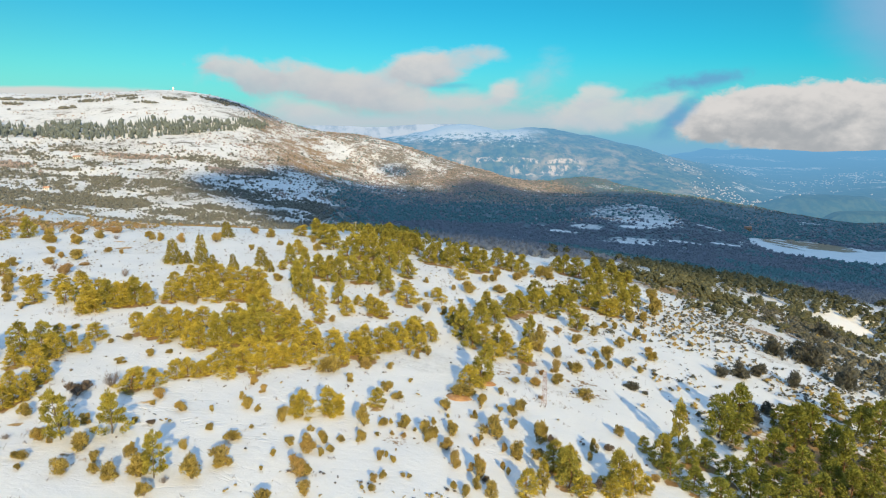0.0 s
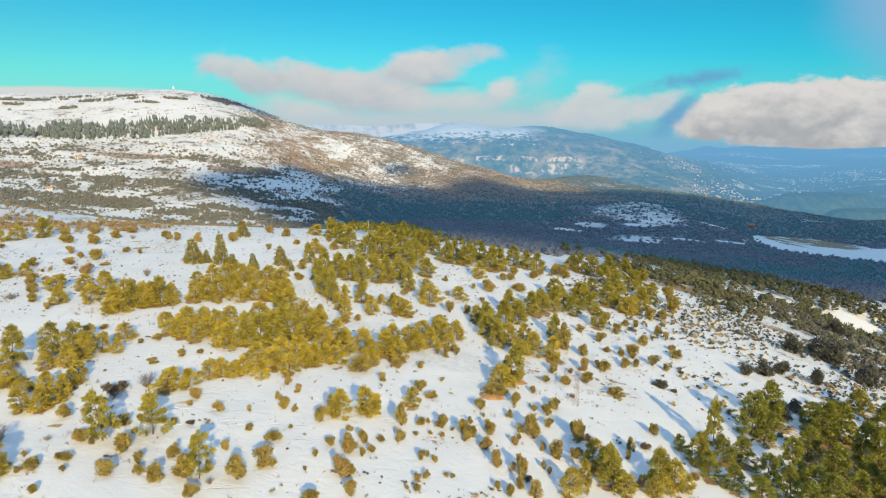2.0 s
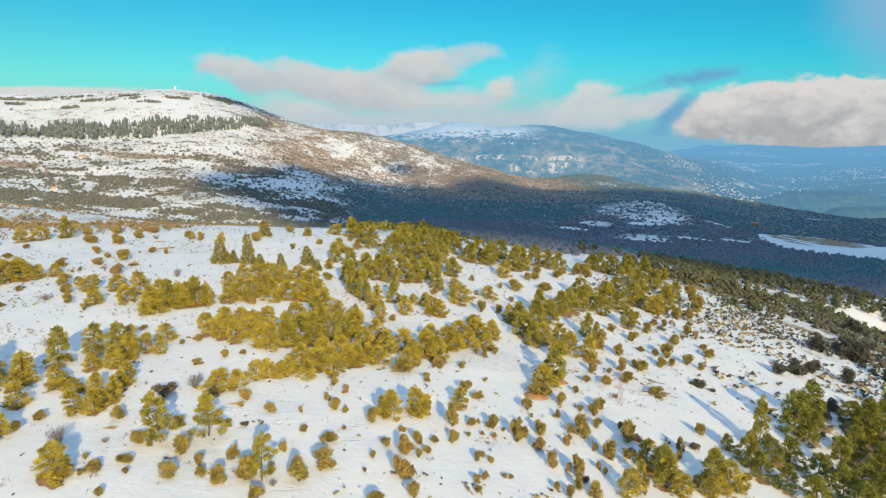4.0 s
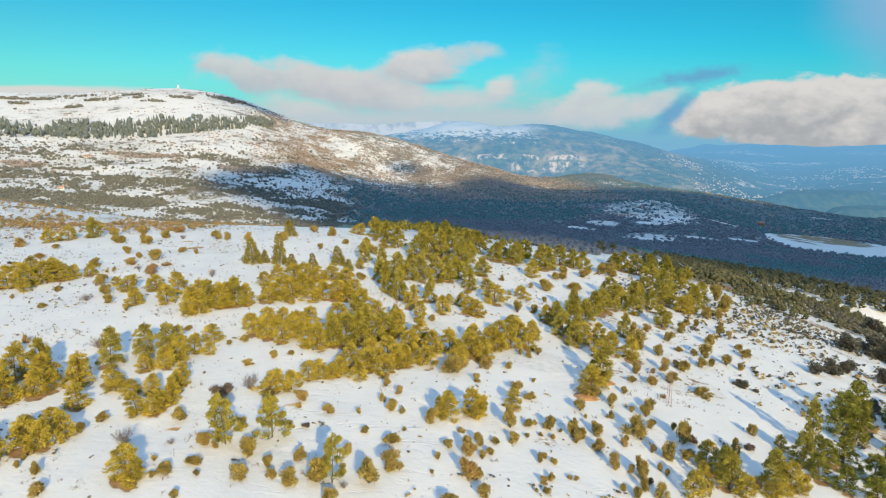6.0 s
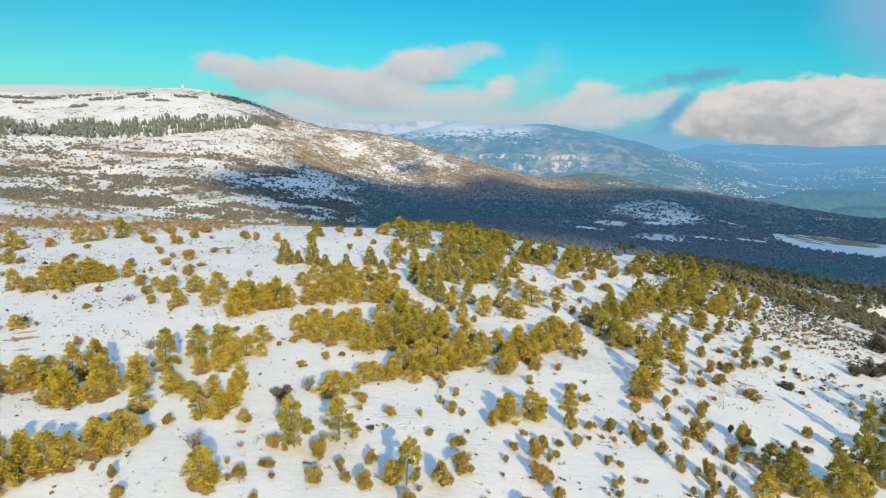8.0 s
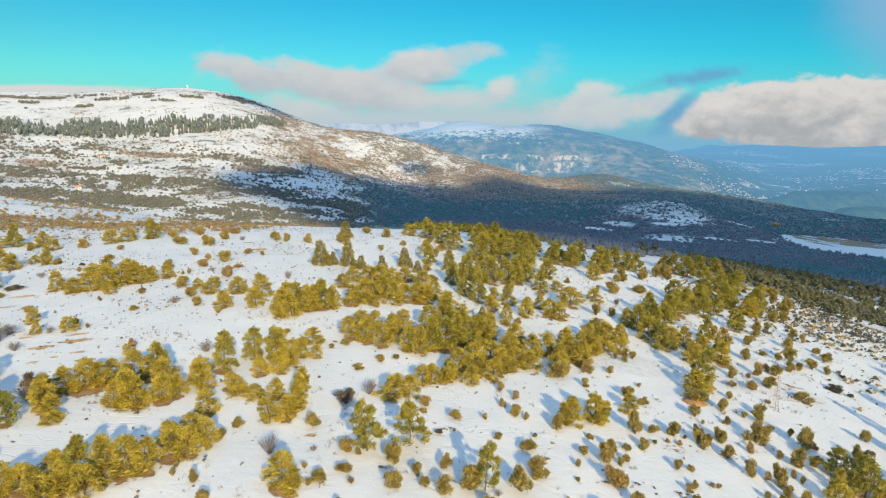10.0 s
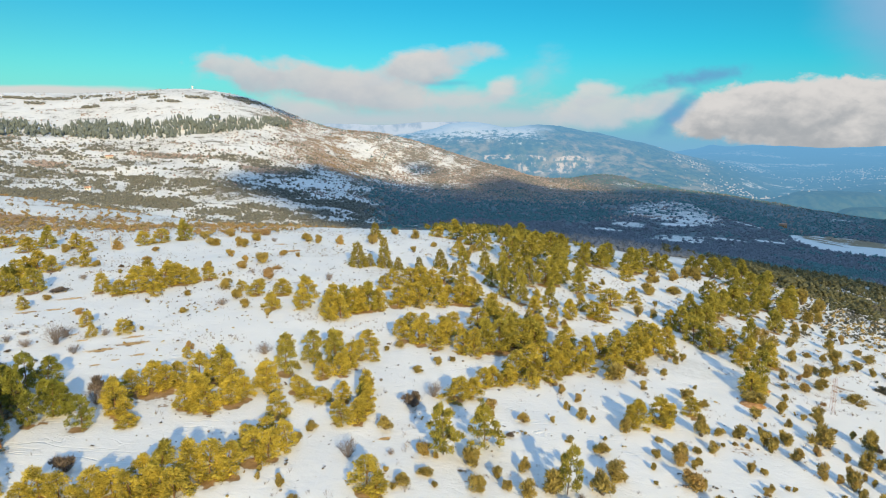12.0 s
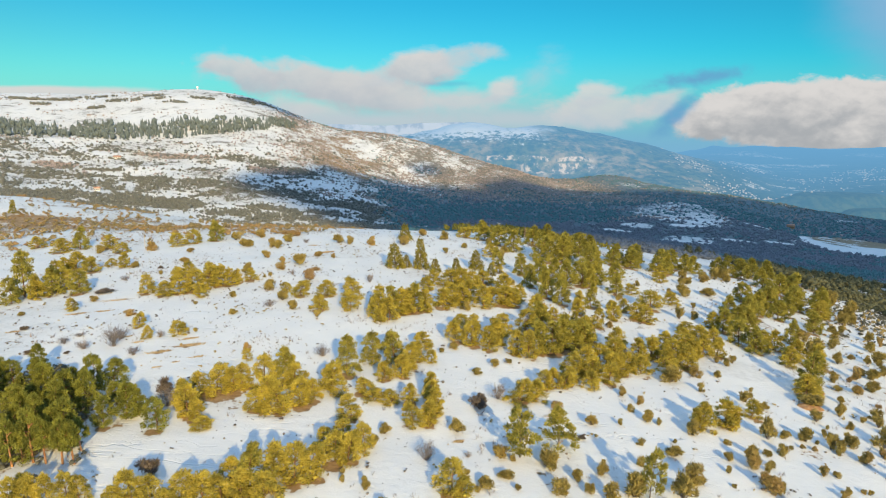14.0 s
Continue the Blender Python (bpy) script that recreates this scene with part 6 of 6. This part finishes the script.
def clump_tree(seed, lumps=5, count=34, low=False):
    """A middling tree or bush: leafy lumps in a round crown, their outline broken by sprays."""
    rng = np.random.default_rng(seed)
    crown = []
    for k in range(lumps):
        s, a = (k + 0.5) / lumps, k * 2.4 + rng.uniform(-0.5, 0.5)
        reach = 0.24 * math.sqrt(max(0.0, 1 - s)) * rng.uniform(0.7, 1.3)
        r = rng.uniform(0.20, 0.27) * (1 - 0.25 * s)
        c = np.array([math.cos(a) * reach, math.sin(a) * reach, (0.22 + 0.34 * s) if low else (0.30 + 0.48 * s)])
        crown += [lump(rng, c, r, 0.85), sprays(rng, c, r * 1.15, count // lumps, 0.9, 0.16, 0.034, 0.5)]
    return joined(crown)


def build_stuff():
    slim = [clump_tree(s) for s in (101, 102, 103, 104, 105, 106)]
    bush = [clump_tree(s, 3, 22, True) for s in (111, 112, 113, 114, 115)]
    blade = [straw_shape(121, 14, 0.035, 0.35), straw_shape(122, 10, 0.035, 0.4), straw_shape(123, 16, 0.03, 0.3)]
    # the wood on the far side of the hill
    x, y, rng = spread(7600, 201, (20, 400, 225, 470), lambda x, y: np.clip(
        0.95 * ramp(x, 40, 75) * ramp(y - 0.50 * x, 186, 206) * (1 - 1.2 * ramp(blob(x, y, 158, 334, 44, 13, 20), 0, 0.3)) * (1 - 1.2 * ramp(blob(x, y, 228, 345, 24, 16, 20), 0, 0.3)) * ramp(grain(x, y, 30, 141, 3) + 0.2 * ramp(y, 330, 420), 0.34, 0.50) * (1 - ramp(y - valley_edge(x), -2, 12)), 0, 1))
    scatter("hillside_wood", slim, x, y, rng.uniform(3.0, 6.5, len(x)), 1.05, HILL_PINE, "dark green pine wood on the far hillside", "trees")
    x, y, rng = spread(700, 202, (-60, 10, 236, 330), lambda x, y: 0.7 * ramp(x + 0.3 * (y - 240), -50, -10))
    scatter("brow_wood", slim, x, y, rng.uniform(3.0, 5.5, len(x)) * (1 - 0.55 * ramp(x, -30, 5)), 0.85, FIR, "green pine wood behind the brow", "trees")
    # the shrubs of the open slope to the east
    x, y, rng = spread(9500, 203, (30, 190, 110, 300), lambda x, y: np.clip(
        0.95 * ramp(x + 0.25 * y, 62, 110) * (1 - ramp(y - 0.50 * x, 182, 205)) * ramp(grain(x, y * 1.2, 30, 143, 3), 0.36, 0.6), 0, 1))
    size = rng.uniform(0.7, 1.7, len(x)) * (1 + 0.9 * ramp(x, 110, 150))
    half = rng.uniform(0, 1, len(x)) < 0.50 - 0.38 * ramp(x + 0.2 * y, 95, 140)
    scatter("slope_shrubs", bush, x[half], y[half], size[half], 1.2, SHRUB, "olive-brown shrubs scattered over the open snow slope", "shrubs")
    scatter("dark_slope_shrubs", bush, x[~half], y[~half], size[~half], 1.25, DARK_PINE, "dark grey-green shrubs scattered over the snow slope", "shrubs")
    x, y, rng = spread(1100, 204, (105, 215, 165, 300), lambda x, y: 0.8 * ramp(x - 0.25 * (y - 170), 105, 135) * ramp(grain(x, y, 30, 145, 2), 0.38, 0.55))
    scatter("shaded_grove", slim, x, y, rng.uniform(2.5, 5.0, len(x)), 1.0, DARK_PINE, "dark grey-green pines and shrubs on the eastern slope", "trees")
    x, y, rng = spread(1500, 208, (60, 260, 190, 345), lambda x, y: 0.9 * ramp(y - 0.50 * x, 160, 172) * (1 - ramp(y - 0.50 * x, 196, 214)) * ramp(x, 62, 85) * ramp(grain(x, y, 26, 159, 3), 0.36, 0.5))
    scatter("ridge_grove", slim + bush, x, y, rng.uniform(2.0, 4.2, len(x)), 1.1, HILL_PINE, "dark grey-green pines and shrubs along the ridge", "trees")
    x, y, rng = spread(2600, 209, (20, 130, 40, 140), lambda x, y: ramp(blob(x, y, 80, 84, 40, 48, 15), 0.05, 0.4) * 0.75)
    # western thicket added to darken the shady gaps between the trunks
    x2, y2, rng = spread(700, 211, (-140, -95, 58, 102), lambda x, y: ramp(blob(x, y, -116, 79, 17, 22, 20), 0.05, 0.4))
    x, y = np.r_[x, x2], np.r_[y, y2]
    scatter("grove_undergrowth", bush, x, y, rng.uniform(0.7, 2.0, len(x)), 1.25, DARK_PINE, "dark undergrowth beneath the pines, part of it standing in for shade", "shrubs")
    # the brown saddle behind the brow
    saddle = lambda x, y: saddle_of(x, y) * (0.16 + 0.6 * ramp(saddle_bands(x, y) + 0.3 * (grain(x, y, 9, 47, 3) - 0.5), 0.46, 0.62) + 0.4 * (1 - ramp(y - 0.35 * (x + 110), 216, 236)))
    x, y, rng = spread(12000, 205, (-380, -90, 150, 360), saddle)
    kind = rng.uniform(0, 1, len(x))
    size = 0.6 + 2.0 * rng.uniform(0, 1, len(x)) ** 1.7
    scatter("russet_scrub", bush, x[kind < 0.42], y[kind < 0.42], size[kind < 0.42], 1.3, RUSSET, "russet dry scrub on the snowy saddle", "shrubs")
    pick = (kind >= 0.42) & (kind < 0.78)
    scatter("saddle_scrub", bush, x[pick], y[pick], 1.3 * size[pick], 1.2, SADDLE_SCRUB, "olive scrub on the snowy saddle", "shrubs")
    scatter("bare_scrub", [twiggy_shape(151, 5, 2), twiggy_shape(152, 5, 2)], x[kind >= 0.78], y[kind >= 0.78], 1.4 * size[kind >= 0.78], 1.1, TWIG, "grey-brown leafless scrub on the saddle", "shrubs")
    # dwarf shrubs and tufts all over the near hill
    x, y, rng = spread(15000, 210, (-190, 60, 45, 232), lambda x, y: 0.05 + 0.55 * ramp(grain(x, y * 1.4, 20, 155, 4), 0.50, 0.68))
    kind, size = rng.uniform(0, 1, len(x)), 0.22 + 0.75 * rng.uniform(0, 1, len(x)) ** 2.5
    low = [clump_tree(s, 2, 12, True) for s in (116, 117, 118)]
    scatter("dwarf_shrubs", low, x[kind < 0.5], y[kind < 0.5], size[kind < 0.5], 1.35, SHRUB, "tiny olive-brown dwarf shrubs poking through the snow", "shrubs")
    scatter("heath_tufts", low, x[kind >= 0.5], y[kind >= 0.5], size[kind >= 0.5], 1.4, HEATH, "small dark brown heath tufts in the snow", "shrubs")
    # stalks and stones that show through the snow
    x, y, rng = spread(36000, 206, (-190, 130, 45, 235), lambda x, y: 0.08 + 0.75 * ramp(grain(x, y * 1.5, 18, 149, 3), 0.52, 0.72))
    size = 0.22 + 0.6 * rng.uniform(0, 1, len(x)) ** 2
    scatter("grass_stalks", blade, x, y, size, 1.3, TWIG, "brown grass stalks poking through the snow", "grass")
    x, y, rng = spread(11000, 207, (-190, 130, 45, 235), lambda x, y: 0.04 + 0.45 * ramp(grain(x, y, 26, 153, 2), 0.55, 0.75))
    scatter("small_stones", [lump_low(161), lump_low(162)], x, y, 0.14 + 0.34 * rng.uniform(0, 1, len(x)) ** 2.5, 1.3, STONE, "small grey stones in the snow", "stones", 0.2)


STONE = plain_material("grey_stone", (0.10, 0.085, 0.07), (0.26, 0.22, 0.18), 3.0, 0.9)
build_stuff()


# ---- masts, posts, huts and bare earth ----
RUST = plain_material("rusty_steel", (0.34, 0.17, 0.12), (0.52, 0.32, 0.24), 8.0, 0.7, 0.2)
PALE_WOOD = plain_material("weathered_wood", (0.42, 0.36, 0.28), (0.62, 0.55, 0.44), 6.0, 0.85)
EARTH = plain_material("orange_earth", (0.30, 0.16, 0.08), (0.46, 0.28, 0.14), 1.6, 0.95)
PLASTER = plain_material("pale_plaster", (0.70, 0.66, 0.60), (0.82, 0.79, 0.74), 1.0, 0.9)
ROOF_TILE = plain_material("red_roof", (0.44, 0.25, 0.18), (0.56, 0.34, 0.25), 1.0, 0.85)


def piece(name, shape, mat, parent, label=""):
    ob = child(name, data(name, shape, mat), parent)
    return tagged(ob, label) if label else ob


def base(name, x, y, turn=0.0, z=None):
    ob = new(name)
    ob.matrix_basis = pose(x, y, float(height(x, y)) if z is None else z, 0, 0, turn)
    return ob


def box_shape(x0, x1, y0, y1, z0, z1):
    v = np.array([(x, y, z) for z in (z0, z1) for x, y in ((x0, y0), (x1, y0), (x1, y1), (x0, y1))], float)
    f = [(0, 2, 1), (0, 3, 2), (4, 5, 6), (4, 6, 7)]
    for k in range(4):
        j = (k + 1) % 4
        f += [(k, j, j + 4), (k, j + 4, k + 4)]
    return v, np.array(f)


def lattice_mast(x, y, tall=6.4, wide=1.1):
    root = base("lattice_mast", x, y, 20)
    at = lambda k, z: np.array([(k % 2 - 0.5), (k // 2 - 0.5), 0]) * wide * (1 - 0.35 * z / tall) + (0, 0, z)
    for k in range(4):
        piece("leg", tube([at(k, -0.2), at(k, tall)], [0.026, 0.022], 4), RUST, root)
    for n in range(7):
        z0, z1 = tall * n / 7, tall * (n + 1) / 7
        for a, b in ((0, 1), (1, 3), (3, 2), (2, 0)):
            piece("brace", tube([at(a, z0), at(b, z1)], [0.011, 0.011], 3), RUST, root)
            piece("rung", tube([at(a, z1), at(b, z1)], [0.011, 0.011], 3), RUST, root)
    return tagged(root, "rusty red steel lattice mast standing on snow", "mast")


def wooden_pole(x, y, tall, name="utility_pole", label="pale weathered wooden utility pole with crossarm"):
    root = base(name, x, y, 25)
    piece("pole", tube([(0, 0, -0.3), (0, 0, tall * 0.5), (0, 0, tall)], [0.14, 0.12, 0.09], 8), PALE_WOOD, root)
    if tall > 5:
        piece("crossarm", tube([(-0.8, 0, tall - 0.5), (0.8, 0, tall - 0.5)], [0.07, 0.07], 4), PALE_WOOD, root)
        for k in (-0.7, 0, 0.7):
            piece("insulator", tube([(k, 0, tall - 0.45), (k, 0, tall - 0.2)], [0.05, 0.04], 6), PLASTER, root)
    return tagged(root, label, "pole")


def gabled_house(x, y, long, deep, wall, turn, label, wall_mat, roof_mat):
    root = base("house", x, y, turn)
    piece("wall", box_shape(-long / 2, long / 2, -deep / 2, deep / 2, -1.0, wall), wall_mat, root)
    e = 0.4
    v = np.array([(sx * (long / 2 + e), sy * (deep / 2 + e), wall - 0.1) for sx in (-1, 1) for sy in (-1, 1)] + [(sx * (long / 2 + e), 0, wall + deep * 0.32) for sx in (-1, 1)])
    piece("roof", (v, np.array([(0, 2, 5), (0, 5, 4), (1, 4, 5), (1, 5, 3), (0, 4, 1), (2, 3, 5), (0, 1, 3), (0, 3, 2)])), roof_mat, root)
    for k in (-0.28, 0.0, 0.28):
        piece("window", box_shape(k * long - 0.5, k * long + 0.5, -deep / 2 - 0.06, -deep / 2 + 0.05, 1.0, 2.2), GLASS, root)
    piece("chimney", box_shape(long * 0.25, long * 0.25 + 0.7, -0.35, 0.35, wall, wall + deep * 0.32 + 0.8), wall_mat, root)
    return tagged(root, label, "house")


GLASS = plain_material("dark_glass", (0.03, 0.04, 0.05), (0.05, 0.06, 0.07), 1.0, 0.1)
lattice_mast(18.2, 107.0, 6.2, 0.62)
lattice_mast(-28.0, 244.0, 4.8, 0.7)
wooden_pole(-36.5, 262.0, 5.2)
wooden_pole(-145.0, 182.0, 3.6, "post", "pale wooden post at the edge of scrub")
gabled_house(-511, 892, 9, 6, 2.6, 12, "small house with orange-red tiled roof on snowy slope", PLASTER, ROOF_TILE)
gabled_house(431, 884, 9, 6, 4.0, -15, "orange plastered farmhouse beside the valley woods", EARTH, ROOF_TILE)
gabled_house(-442, 706, 6, 5, 2.8, 5, "small orange-roofed hut among scrub", PLASTER, ROOF_TILE)


def summit_dome():
    root = base("radar_dome", -609, 1470, 0)
    bm = bmesh.new()
    bmesh.ops.create_uvsphere(bm, u_segments=16, v_segments=10, radius=2.6)
    v = np.array([p.co[:] for p in bm.verts]) + (0, 0, 4.6)
    bmesh.ops.triangulate(bm, faces=bm.faces[:])
    f = np.array([[p.index for p in q.verts] for q in bm.faces])
    bm.free()
    piece("tower", tube([(0, 0, -3), (0, 0, 3)], [1.6, 1.5], 12), PLASTER, root)
    piece("dome", (v, f), PLASTER, root)
    tagged(root, "white radar dome on the snowy summit", "tower")


def earth_mound(x, y, wide, deep, tall):
    rng = np.random.default_rng(5)
    rows, cols = 7, 22
    v = [(0, 0, tall)]
    for i in range(1, rows):
        for k in range(cols):
            a, r = k * 6.283 / cols, i / (rows - 1)
            r2 = r * (1 + 0.10 * math.sin(3 * a + 1) + 0.04 * rng.normal())
            z = tall * (1 - r * r) ** 0.8 + rng.normal(0, 0.05) - 0.12 * (i == rows - 1)
            px, py = math.cos(a) * wide / 2 * r2, math.sin(a) * deep / 2 * r2
            v.append((px, py, z + float(height(x + px, y + py) - height(x, y))))
    f = [(0, 1 + k, 1 + (k + 1) % cols) for k in range(cols)]
    for i in range(rows - 2):
        for k in range(cols):
            a, b = 1 + i * cols + k, 1 + i * cols + (k + 1) % cols
            f += [(a, a + cols, b + cols), (a, b + cols, b)]
    ob = new("earth_mound", data("earth_mound", (np.array(v), np.array(f)), EARTH))
    ob.matrix_basis = pose(x, y, float(height(x, y)))
    tagged(ob, "low mound of bare orange earth in snow", "mound")


summit_dome()
earth_mound(2.6, 104.0, 4.6, 2.6, 0.6)
earth_mound(8.0, 112.0, 3.8, 2.4, 0.5)
for x, y, h, w in ((2.9, 105.0, 2.6, 4.0), (4.4, 105.6, 2.0, 2.6), (8.2, 113.0, 2.2, 3.4)):
    plant("shrub", "shrub", "spreading olive shrub on a mound of bare earth", "shrub", "shrubs on earth mounds", x, y, h, w, "foliage", "wood")
